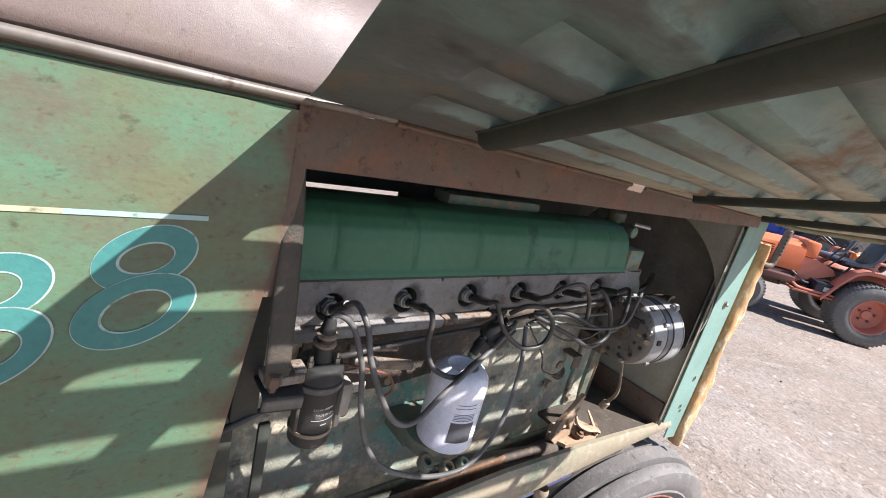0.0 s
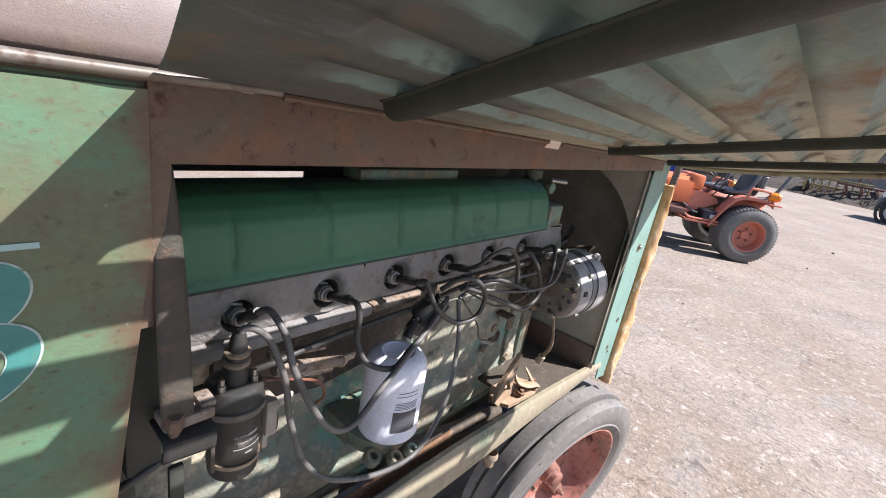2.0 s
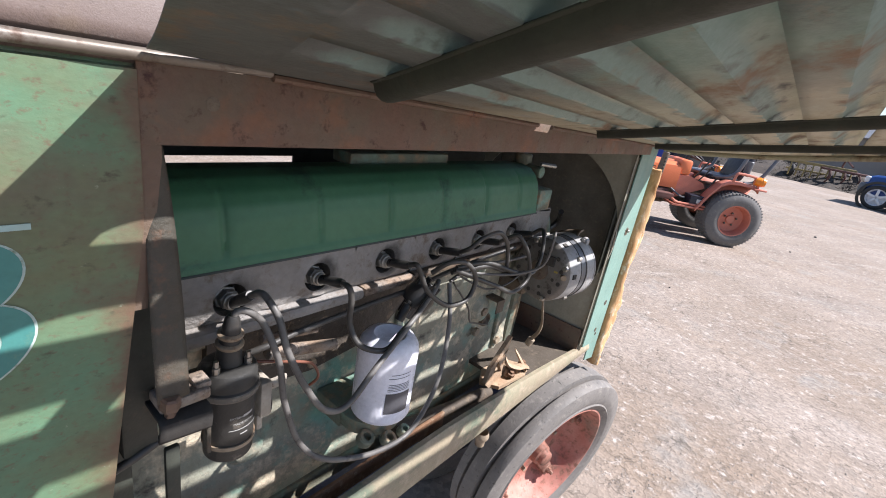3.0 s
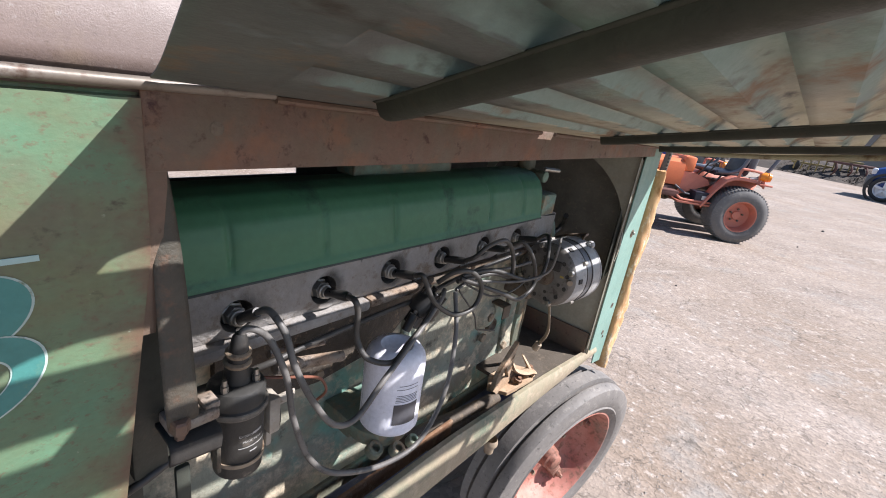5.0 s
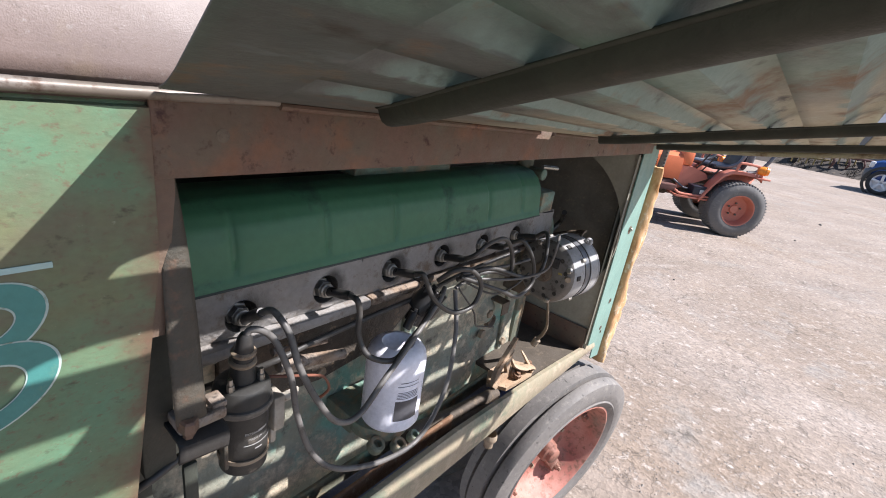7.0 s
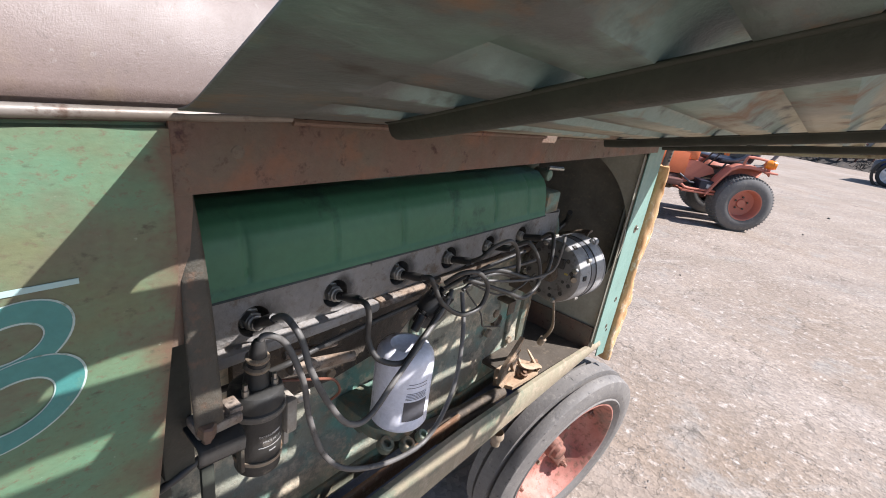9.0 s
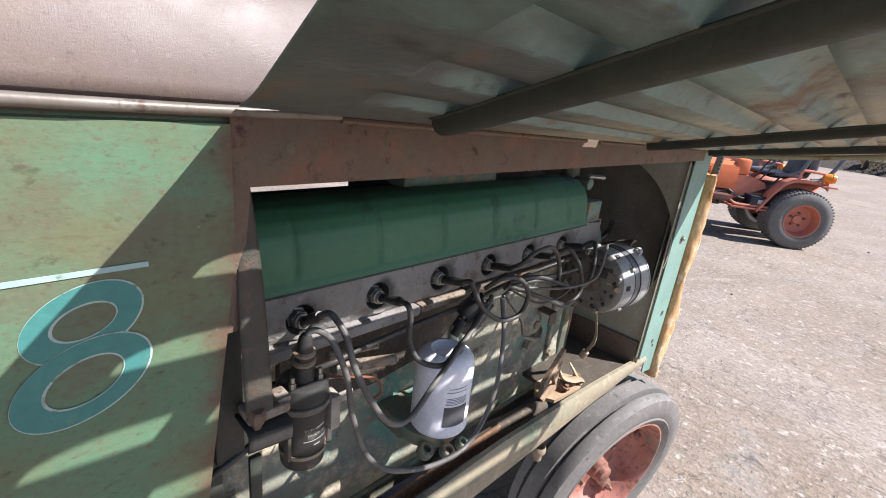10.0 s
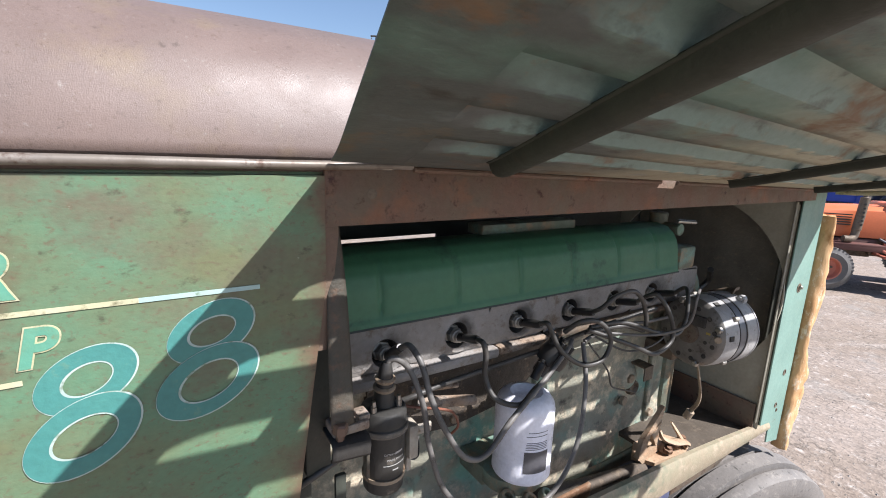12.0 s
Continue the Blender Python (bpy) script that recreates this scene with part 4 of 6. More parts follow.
# spark plugs and boots
DULL_ZINC = mat("dull_zinc", (0.408, 0.388, 0.347), (0.272, 0.252, 0.218), rough=0.5, metal=0.5, s1=60, bump=0.15)
BOOT_WAYS = [Vector((0.0, -1, 0.70)).normalized()] + [Vector((0.04, -1, 0.26)).normalized()] * 5
for x, z, way in zip(PLUGS, PLUG_Z, BOOT_WAYS):
    bm = B()
    add_lathe(bm, (x, 0.129, z), (0, -1, 0.06), [(0, 0.0130), (0.010, 0.0130), (0.011, 0.0108), (0.020, 0.0108), (0.0215, 0.0092)], 6)
    add_lathe(bm, (x, 0.1075, z + 0.001), (0, -1, 0.06), [(0, 0.0095), (0.003, 0.009), (0.004, 0.0075), (0.008, 0.0072), (0.009, 0)], 20)
    plug = part("spark_plug", bm, DULL_ZINC, engine, "zinc plated spark plug", smooth=25)
    bm = B()
    add_lathe(bm, (x, 0.101, z + 0.002), way, [(-0.002, 0.0), (-0.002, 0.0062), (0.008, 0.0056), (0.020, 0.0062), (0.034, 0.0060), (0.040, 0.0048), (0.040, 0)], 18)
    part("plug_boot", bm, BLACK, plug, "black rubber spark plug boot")


def cable(name, pts, r, material, label="", seg=10, parent=None):
    b = B()
    add_tube(b, pts, r, seg=seg, per=9)
    return part(name, b, material, parent or engine, label)


def boot_tip(i):
    return Vector((PLUGS[i], 0.101, PLUG_Z[i] + 0.002)) + BOOT_WAYS[i] * 0.036


CLUSTER = (0.372, 0.055, 0.972)
cable("ignition_cable", [boot_tip(0), (0.0975, 0.052, 1.0215), (0.1000, 0.038, 1.0160), (0.1040, 0.028, 1.0010), (0.1075, 0.017, 0.972), (0.121, 0.005, 0.934), (0.145, 0.0, 0.896), (0.176, 0.0, 0.888), (0.213, 0.0, 0.922), (0.282, 0.02, 0.945), (0.345, 0.04, 0.967), CLUSTER], 0.0035, WIRE_GREY, "thick dusty grey ignition cable")
cable("ignition_cable", [(0.0635, 0.0365, 1.008), (0.066, 0.0355, 1.0185), (0.076, 0.033, 1.0165), (0.0875, 0.030, 1.004), (0.0945, 0.021, 0.981), (0.101, 0.018, 0.955), (0.107, 0.015, 0.911), (0.126, 0.01, 0.853), (0.158, 0.0, 0.821), (0.226, -0.005, 0.793), (0.289, -0.005, 0.791), (0.337, 0.0, 0.844), (0.369, 0.02, 0.914), (0.385, 0.045, 0.97)], 0.0033, WIRE_GREY, "dusty grey coil cable")
cable("ignition_cable", [boot_tip(1), (0.199, 0.046, 1.006), (0.202, 0.043, 0.99), (0.201, 0.04, 0.961), (0.208, 0.026, 0.938), (0.236, 0.012, 0.929), (0.268, 0.02, 0.938), (0.322, 0.045, 0.935), (0.36, 0.055, 0.965)], 0.0036, WIRE)
cable("ignition_cable", [boot_tip(2), (0.309, 0.047, 1.012), (0.315, 0.043, 1.0), (0.328, 0.035, 0.973), (0.368, 0.03, 0.945), (0.408, 0.025, 0.946), (0.421, 0.025, 0.976), (0.399, 0.03, 1.003), (0.37, 0.04, 1.006), (0.36, 0.06, 0.985)], 0.0036, WIRE)
cable("ignition_cable", [boot_tip(3), (0.421, 0.045, 1.018), (0.44, 0.037, 1.035), (0.472, 0.03, 1.04), (0.502, 0.03, 1.013), (0.51, 0.03, 0.972), (0.47, 0.04, 0.982), (0.40, 0.055, 0.979)], 0.0036, WIRE)
cable("ignition_cable", [boot_tip(4), (0.53, 0.045, 1.02), (0.535, 0.03, 1.025), (0.55, 0.015, 0.996), (0.558, 0.01, 0.954), (0.515, 0.01, 0.938), (0.474, 0.02, 0.955), (0.40, 0.05, 0.985)], 0.0036, WIRE)
cable("ignition_cable", [boot_tip(5), (0.64, 0.045, 1.02), (0.625, 0.03, 1.01), (0.61, 0.02, 0.978), (0.58, 0.015, 0.957), (0.527, 0.02, 0.968), (0.467, 0.04, 0.988), (0.41, 0.055, 0.985)], 0.0036, WIRE)
cable("alternator_lead", [(0.60, 0.0, 1.035), (0.568, -0.014, 1.03), (0.563, -0.01, 0.987), (0.54, 0.01, 0.968), (0.493, 0.03, 0.966), (0.42, 0.06, 0.975)], 0.0024, WIRE_GREY, "grey alternator lead")
cable("wiring_loom", [(0.06, 0.13, 0.90), (0.119, 0.09, 0.931), (0.174, 0.092, 0.936), (0.269, 0.092, 0.942), (0.36, 0.085, 0.952), (0.44, 0.09, 0.958), (0.54, 0.09, 0.965), (0.62, 0.08, 0.975)], 0.0038, WIRE, "black wiring loom below the head")
cable("wiring_loom", [(0.40, 0.055, 0.965), (0.44, 0.058, 0.972), (0.50, 0.06, 0.972), (0.56, 0.06, 0.966), (0.62, 0.05, 0.97)], 0.0030, WIRE_GREY, "pale dusty braided loom")
cable("red_wire", [(0.085, 0.05, 0.952), (0.115, 0.035, 0.948), (0.134, 0.028, 0.944), (0.147, 0.028, 0.935), (0.155, 0.03, 0.915), (0.15, 0.045, 0.893)], 0.0016, COPPER, "copper-red wire", seg=8)

# distributor under the cable cluster
bm = B()
add_lathe(bm, (0.335, 0.085, 0.905), (0.42, -0.28, 0.86), [(0.012, 0), (0.012, 0.013), (0.03, 0.014), (0.034, 0.022), (0.05, 0.023), (0.058, 0.020), (0.064, 0.018), (0.064, 0)], 30)
distributor = part("distributor", bm, BLACK, engine, "black distributor half hidden by cables")
axis = Vector((0.42, -0.28, 0.86)).normalized()
a, b, w = frame_of(axis)
for i in range(6):
    t = i * math.pi / 3
    c = Vector((0.335, 0.085, 0.905)) + axis * 0.06 + (a * math.cos(t) + b * math.sin(t)) * 0.015
    bm = B()
    add_rod(bm, c, c + axis * 0.014, 0.0048)
    part("distributor_tower", bm, BLACK, distributor)
bm = B()
add_rod(bm, (0.312, 0.066, 0.920), (0.326, 0.066, 0.942), 0.0065)
add_rod(bm, (0.326, 0.066, 0.942), (0.329, 0.066, 0.946), 0.0035)
part("condenser", bm, BLACK, distributor)

# oil filter
FX, FY, FZ = 0.292, 0.059, 0.787
FR = 0.0418
bm = B()
add_lathe(bm, (FX, FY, FZ), (0, 0, 1), [(0, 0), (0, FR - 0.006), (0.002, FR - 0.001), (0.005, FR + 0.0006), (0.008, FR + 0.0006), (0.010, FR), (0.103, FR), (0.112, FR - 0.002), (0.119, FR - 0.007), (0.1225, FR - 0.014), (0.1235, FR - 0.019), (0.121, FR - 0.022), (0.1205, 0)], 56)
oil_filter = part("oil_filter", bm, FILTER, engine, "white spin-on oil filter canister")


def wrap(bm, a0, a1, z0, z1, r, n=14):
    add_sheet(bm, lambda u, v: (FX + r * math.cos(u), FY + r * math.sin(u), v), steps(radians(a0), radians(a1), n), [z0, z1])


bm = B()
wrap(bm, -130, -80, FZ + 0.022, FZ + 0.055, FR + 0.0003)
part("printed_panel", bm, mat("grey_print_panel", (0.062, 0.062, 0.072), (0.082, 0.082, 0.091), rough=0.4, s1=60, bump=0.0), oil_filter, "dark grey printed panel", smooth=60)
bm = B()
for z, a0 in ((0.0585, -128), (0.0610, -128), (0.0635, -127), (0.0660, -127), (0.0685, -126), (0.0780, -128), (0.0835, -124)):
    wrap(bm, a0, -84, FZ + z, FZ + z + 0.0009, FR + 0.0003)
part("printed_line", bm, INK, oil_filter, smooth=60)
bm = B()
add_lathe(bm, (FX, FY + 0.02, FZ - 0.028), (0, 0, 1), [(0, 0), (0, 0.04), (0.004, 0.046), (0.024, 0.046), (0.027, 0.038), (0.0275, 0)], 32)
add_box(bm, FX - 0.045, FX + 0.06, FY + 0.03, 0.15, FZ - 0.035, FZ - 0.004, 0.004)
base = part("filter_base", bm, GREEN_DIRTY, engine, "oily green cast oil filter base")
for i, (dx, dy, r) in enumerate(((-0.040, -0.016, 0.012), (-0.016, -0.036, 0.011), (0.012, -0.038, 0.009))):
    bm = B()
    add_lathe(bm, (FX + dx, FY + dy, FZ - 0.026), (0.1, -0.5, 1), [(0, r * 0.5), (0, r), (0.010, r), (0.012, r * 0.85), (0.012, r * 0.5), (0.003, r * 0.5), (0.002, 0)], 20)
    part("base_boss", bm, GREEN_DIRTY, base)

# ignition coil, clamp and bracket
CX, CY = 0.066, 0.04
bm = B()
add_lathe(bm, (CX - 0.004, CY, 0.865), (0.03, 0, 1), [(0, 0), (0, 0.017), (0.004, 0.0215), (0.006, 0.0222), (0.078, 0.0222), (0.079, 0.0)], 36)
coil = part("ignition_coil", bm, COIL_BLACK, engine, "black cylindrical ignition coil with pale print")
bm = B()
add_lathe(bm, (CX - 0.005, CY, 0.941), (0.03, 0, 1), [(0, 0.024), (0.001, 0.0268), (0.006, 0.0272), (0.0075, 0.0258), (0.020, 0.0254), (0.0235, 0.0235), (0.025, 0.0205), (0.026, 0.0125), (0.034, 0.0112), (0.043, 0.0105), (0.044, 0)], 40)
part("coil_cap", bm, COIL_BLACK, coil, "black moulded coil cap with a dusty rim", smooth=30)
bm = B()
add_lathe(bm, (CX - 0.004, CY, 0.980), (0.03, -0.1, 1), [(0, 0.0105), (0.004, 0.0100), (0.020, 0.0085), (0.032, 0.0065), (0.036, 0.0045), (0.036, 0)], 20)
boot = part("coil_terminal_boot", bm, BLACK, coil, "black cable boot with dusty rings")
for d, r in ((0.003, 0.0122), (0.013, 0.0112)):
    bm = B()
    add_lathe(bm, (CX - 0.004 + 0.03 * d, CY - 0.1 * d, 0.980 + d), (0.03, -0.1, 1), [(0, 0.006), (0.001, r - 0.001), (0.0025, r), (0.0045, r), (0.006, r - 0.0015), (0.0065, 0.006)], 24)
    part("boot_ring", bm, DUST_STEEL, boot, "pale dusty ring")
bm = B()
add_lathe(bm, (CX - 0.005, CY, 0.9395), (0.03, 0, 1), [(0, 0.0225), (0.0005, 0.0270), (0.0025, 0.0282), (0.0065, 0.0280), (0.0085, 0.0262), (0.0085, 0.024)], 40)
part("coil_rim", bm, mat("dusty_coil_rim", (0.120, 0.108, 0.092), (0.070, 0.064, 0.056), (0.240, 0.215, 0.180), rough=0.6, s1=25, s2=60, amount=0.4, bump=0.3), coil, "dusty crimped rim of the coil", smooth=30)
for dx in (-0.015, 0.014):
    bm = B()
    add_lathe(bm, (CX - 0.005 + dx, CY - 0.010, 0.964), (0, 0, 1), [(0, 0.0035), (0.008, 0.0035), (0.0085, 0.0025), (0.014, 0.0022), (0.014, 0)], 8)
    part("coil_terminal", bm, STEEL, coil)
def coil_wrap(bm, a0, a1, z0, z1, r=0.0225):
    add_sheet(bm, lambda u, v: (CX - 0.0025 + r * math.cos(u), CY + r * math.sin(u), v), steps(radians(a0), radians(a1), 14), [z0, z1])
bm = B()
coil_wrap(bm, -118, -42, 0.9045, 0.9053)
coil_wrap(bm, -84, -58, 0.9175, 0.9198)
coil_wrap(bm, -92, -74, 0.8985, 0.8998)
part("printed_marking", bm, PALE_PRINT, coil, "pale unreadable print", smooth=60)


def coil_text(body, size, angle, z):
    """Letters bent round the coil, starting at the given angle."""
    cu = bpy.data.curves.new("printed_text", "FONT")
    cu.body, cu.size, cu.resolution_u = body, size, 2
    flat = bpy.data.objects.new("printed_text", cu)
    b = B()
    b.from_mesh(flat.to_mesh())
    flat.to_mesh_clear()
    bpy.data.objects.remove(flat)
    for v in b.verts:
        t = radians(angle) + v.co.x / 0.0226
        v.co = Vector((CX - 0.0025 + 0.0226 * math.cos(t), CY + 0.0226 * math.sin(t), z + v.co.y))
    part("printed_text", b, PALE_PRINT, coil, "pale printed text", smooth=0)


coil_text("EXTERNAL", 0.0034, -116, 0.9172)
coil_text("MADE IN USA", 0.0034, -108, 0.9105)
bm = B()
add_lathe(bm, (CX - 0.0035, CY, 0.883), (0.03, 0, 1), [(0, 0.0224), (0, 0.0238), (0.004, 0.0238), (0.004, 0.0224)], 36)
part("coil_clamp", bm, DUST_STEEL, coil, "thin metal clamp band")
bm = B()
add_box(bm, CX + 0.0235, CX + 0.036, CY - 0.010, CY + 0.02, 0.892, 0.934, 0.003)
add_box(bm, CX + 0.0235, CX + 0.030, CY - 0.004, CY + 0.02, 0.874, 0.893, 0.002)
add_box(bm, CX + 0.036, CX + 0.065, CY + 0.01, CY + 0.014, 0.905, 0.918, 0.002)
add_rod(bm, (CX + 0.036, CY + 0.004, 0.921), (CX + 0.052, CY + 0.004, 0.918), 0.0045)
part("coil_bracket", bm, mat("pale_bracket_steel", (0.400, 0.370, 0.320), (0.300, 0.260, 0.210), (0.150, 0.105, 0.070), rough=0.55, s1=22, s2=60, amount=0.3, bump=0.3), engine, "dusty pale metal coil bracket")
bm = B()
add_sheet(bm, lambda u, v: (u + 0.10 * (v[1] - 0.985), v[0], v[1] - 0.10 * (u + 0.025)), steps(-0.014, 0.022, 8), [(0.010, 0.9775), (-0.014, 0.977), (-0.0175, 0.975), (-0.0185, 0.972), (-0.0185, 0.9655), (-0.0175, 0.963)])
part("post_bracket", bm, mat("matt_black_steel", (0.016, 0.015, 0.014), (0.028, 0.025, 0.022), (0.070, 0.055, 0.042), rough=0.75, s1=25, s2=60, amount=0.2), tractor, "black folded steel bracket under the upright bar", thick=0.0028, offset=-1)
bm = B()
add_box(bm, -0.012, 0.024, -0.012, 0.012, 0.9775, 0.9875, 0.003)
add_box(bm, 0.014, 0.026, -0.008, 0.010, 0.985, 0.991, 0.002)
part("clamp_block", bm, LEDGE, tractor, "tan rusty clamp block")
bm = B()
add_box(bm, 0.0175, 0.0210, -0.018, -0.009, 0.930, 0.967, 0.001)
part("bracket_leg", bm, POST_IRON, tractor)
bm = B()
add_lathe(bm, (-0.0065, -0.014, 0.978), (0.02, -0.1, 1), [(0, 0.0), (0, 0.0038), (0.007, 0.0038), (0.007, 0.0068), (0.0155, 0.0066), (0.017, 0.005), (0.017, 0)], 6)
part("bracket_bolt", bm, RUST, tractor, "rusty square-headed bolt", smooth=25)
cable("ground_cable", [(-0.10, 0.03, 0.86), (-0.05, 0.02, 0.91), (-0.02, 0.012, 0.93), (0.01, 0.02, 0.935)], 0.0035, WIRE, "black cable behind the bracket", parent=tractor)
bm = B()
add_box(bm, 0.004, 0.016, 0.030, 0.036, 0.74, 0.905, 0.002)
part("lower_bracket", bm, DARK_GREEN, tractor)

# alternator
AX, AY, AZ = 0.684, 0.051, 0.929
AS = 1.02           # size against a full-size unit
AW = Vector((1, -0.10, -0.03)).normalized()
def along(d):
    return Vector((AX, AY, AZ)) + AW * (d * AS)
# Rear face coloured darker than the body: grime plus its own shadow
bm = B()
add_lathe(bm, along(0), AW, [(p * AS, q * AS) for p, q in ((0, 0), (0, 0.03), (0.002, 0.052), (0.006, 0.060), (0.0095, 0.0625))], 52)
alternator = part("alternator", bm, mat("grimy_aluminium_shadowed", (0.200, 0.188, 0.172), (0.152, 0.140, 0.126), (0.092, 0.080, 0.068), rough=0.5, metal=0.3, s1=25, s2=70, amount=0.3, bump=0.2), engine, "dusty cast aluminium alternator")
bm = B()
add_lathe(bm, along(0.0095), AW, [(p * AS, q * AS) for p, q in ((0, 0.0625), (0.003, 0.0635), (0.035, 0.0652), (0.0365, 0.0625))], 52)
part("rear_end_frame", bm, ALLOY, alternator)
bm = B()
add_lathe(bm, along(0.045), AW, [(p * AS, q * AS) for p, q in ((0, 0.0625), (0, 0.0648), (0.020, 0.0648), (0.020, 0.0625))], 52)
part("stator_ring", bm, GREY_METAL, alternator, "laminated grey stator ring")
bm = B()
add_lathe(bm, along(0.066), AW, [(p * AS, q * AS) for p, q in ((0, 0.0625), (0.001, 0.0665), (0.034, 0.0655), (0.042, 0.061), (0.046, 0.048), (0.047, 0.02), (0.047, 0))], 52)
part("drive_end_frame", bm, ALLOY, alternator)
a, b, w = frame_of(AW)
for i in range(12):
    t = 2 * math.pi * i / 12
    for rr, hr in ((0.048, 0.0042),) + (((0.034, 0.0035),) if i % 2 else ()):
        bm = B()
        add_lathe(bm, along(-0.0006) + (a * math.cos(t) + b * math.sin(t)) * rr * AS + AW * 0.0016, -AW, [(0, 0), (0, hr), (0.0009, hr), (0.0009, 0)], 12)
        part("vent_hole", bm, SOOT_OIL, alternator)
for t in (0.4, 1.97, 3.54, 5.11):
    bm = B()
    add_lathe(bm, along(0.004) + (a * math.cos(t) + b * math.sin(t)) * 0.057 * AS, -AW, [(0, 0.006), (0.006, 0.006), (0.007, 0.004), (0.007, 0)], 6)
    part("through_bolt", bm, STEEL, alternator, smooth=20)
bm = B()
add_box(bm, AX - 0.003, AX + 0.002, AY - 0.041, AY - 0.032, AZ + 0.006, AZ + 0.011, 0.001)
part("connector_plug", bm, mat("yellow_tag", (0.440, 0.336, 0.080), rough=0.5, bump=0.0), alternator, "small yellow terminal tag")
bm = B()
add_rod(bm, (AX + 0.008, AY - 0.047, AZ + 0.005), (AX - 0.006, AY - 0.056, AZ + 0.004), 0.006)
part("output_stud", bm, DUST_STEEL, alternator)
bm = B()
add_lathe(bm, along(0.118), AW, [(p * AS, q * AS) for p, q in ((0, 0), (0, 0.038), (0.004, 0.038), (0.011, 0.029), (0.018, 0.038), (0.022, 0.038), (0.022, 0))], 32)
part("pulley", bm, IRON, alternator)
for d, r in ((0.098, 0.0664),):
    bm = B()
    add_lathe(bm, along(d), AW, [(p * AS, q * AS) for p, q in ((0, 0.062), (0, r), (0.003, r), (0.003, 0.062))], 52)
    part("casting_rib", bm, ALLOY, alternator, smooth=30)
for d in (0.0455, 0.0650):
    bm = B()
    add_lathe(bm, along(d), AW, [(p * AS, q * AS) for p, q in ((0, 0.062), (0, 0.0657), (0.0015, 0.0657), (0.0015, 0.062))], 52)
    part("frame_joint", bm, SOOT_OIL, alternator, "dark grimy joint between the frames", smooth=30)
for t in (1.25, 2.25, 4.4):
    out = a * math.cos(t) + b * math.sin(t)
    side = AW.cross(out)
    bm = B()
    corners = [along(d) + out * (0.0655 * AS + lift) + side * w for lift in (-0.004, 0.0002) for d, w in ((0.017, -0.0045), (0.028, -0.0045), (0.028, 0.0045), (0.017, 0.0045))]
    vs = [bm.verts.new(c) for c in corners]
    for f in ((0, 1, 2, 3), (4, 5, 6, 7), (0, 1, 5, 4), (1, 2, 6, 5), (2, 3, 7, 6), (3, 0, 4, 7)):
        bm.faces.new([vs[k] for k in f])
    part("cooling_slot", bm, SOOT_OIL, alternator, smooth=0)
for t in (0.35, 1.75, 3.15, 4.55):
    out = a * math.cos(t) + b * math.sin(t)
    bm = B()
    add_rod(bm, along(0.036) + out * 0.0655 * AS, along(0.047) + out * 0.0655 * AS, 0.0045)
    part("joint_bolt", bm, DULL_ZINC, alternator, "bolt across the joint of the frames")
bm = B()
ear = Vector((0, -0.42, 0.91)).normalized()
root = along(0.094) + ear * 0.060
add_rod(bm, root - AW * 0.005, root + AW * 0.006, 0.011)
add_rod(bm, root + ear * 0.009 - AW * 0.005, root + ear * 0.009 + AW * 0.006, 0.008)
add_rod(bm, root + ear * 0.010 - AW * 0.009, root + ear * 0.010 + AW * 0.010, 0.0042)
part("mounting_ear", bm, ALLOY, alternator, "cast mounting ear with its bolt")
bm = B()
add_lathe(bm, along(-0.0005), -AW, [(0, 0), (0, 0.021), (0.005, 0.0195), (0.007, 0.012), (0.0075, 0)], 24)
part("bearing_boss", bm, IRON, alternator, "dark grimy bearing boss")
bm = B()
add_box(bm, AX - 0.006, AX + 0.001, AY - 0.030, AY + 0.008, AZ + 0.016, AZ + 0.036, 0.002)
part("regulator_cover", bm, SOOT_OIL, alternator, "small dark regulator cover")
bm = B()
add_tube(bm, [(0.78, AY - 0.015, 0.975), (0.795, AY - 0.015, 0.997), (0.812, 0.04, 0.996), (0.825, 0.08, 0.98), (0.83, 0.14, 0.95)], 0.007, seg=8, flat=0.5)
add_box(bm, 0.772, 0.80, AY - 0.04, AY - 0.012, 0.966, 0.982, 0.004)
part("adjusting_arm", bm, IRON, alternator)
bm = B()
add_box(bm, 0.715, 0.80, 0.09, 0.16, 0.845, 0.875, 0.006)
part("alternator_bracket", bm, IRON, engine)
bm = B()
add_tube(bm, [(0.702, 0.035, 0.868), (0.712, 0.034, 0.842), (0.733, 0.036, 0.80), (0.748, 0.045, 0.768), (0.750, 0.058, 0.742)], 0.0055, seg=8, flat=0.45)
part("ground_strap", bm, DUST_STEEL, engine, "flat pale ground strap")
bm = B()
add_rod(bm, (0.750, 0.056, 0.745), (0.748, 0.062, 0.728), 0.008)
part("strap_end", bm, DUST_STEEL, engine)
bm = B()
add_tube(bm, [(0.80, 0.14, 0.95), (0.86, 0.13, 0.97), (0.87, 0.12, 0.99), (0.83, 0.10, 1.02)], 0.006, seg=8)
part("fan_belt", bm, BLACK, engine)

# water pump and timing cover at the front of the block
bm = B()
add_lathe(bm, (0.79, MID, 0.965), (1, 0, 0), [(0, 0.09), (0.03, 0.085), (0.05, 0.05), (0.11, 0.04), (0.11, 0)], 28)
add_box(bm, 0.79, 0.83, 0.14, 0.30, 0.66, 0.93, 0.01)
part("water_pump", bm, GREEN_DIRTY, engine)

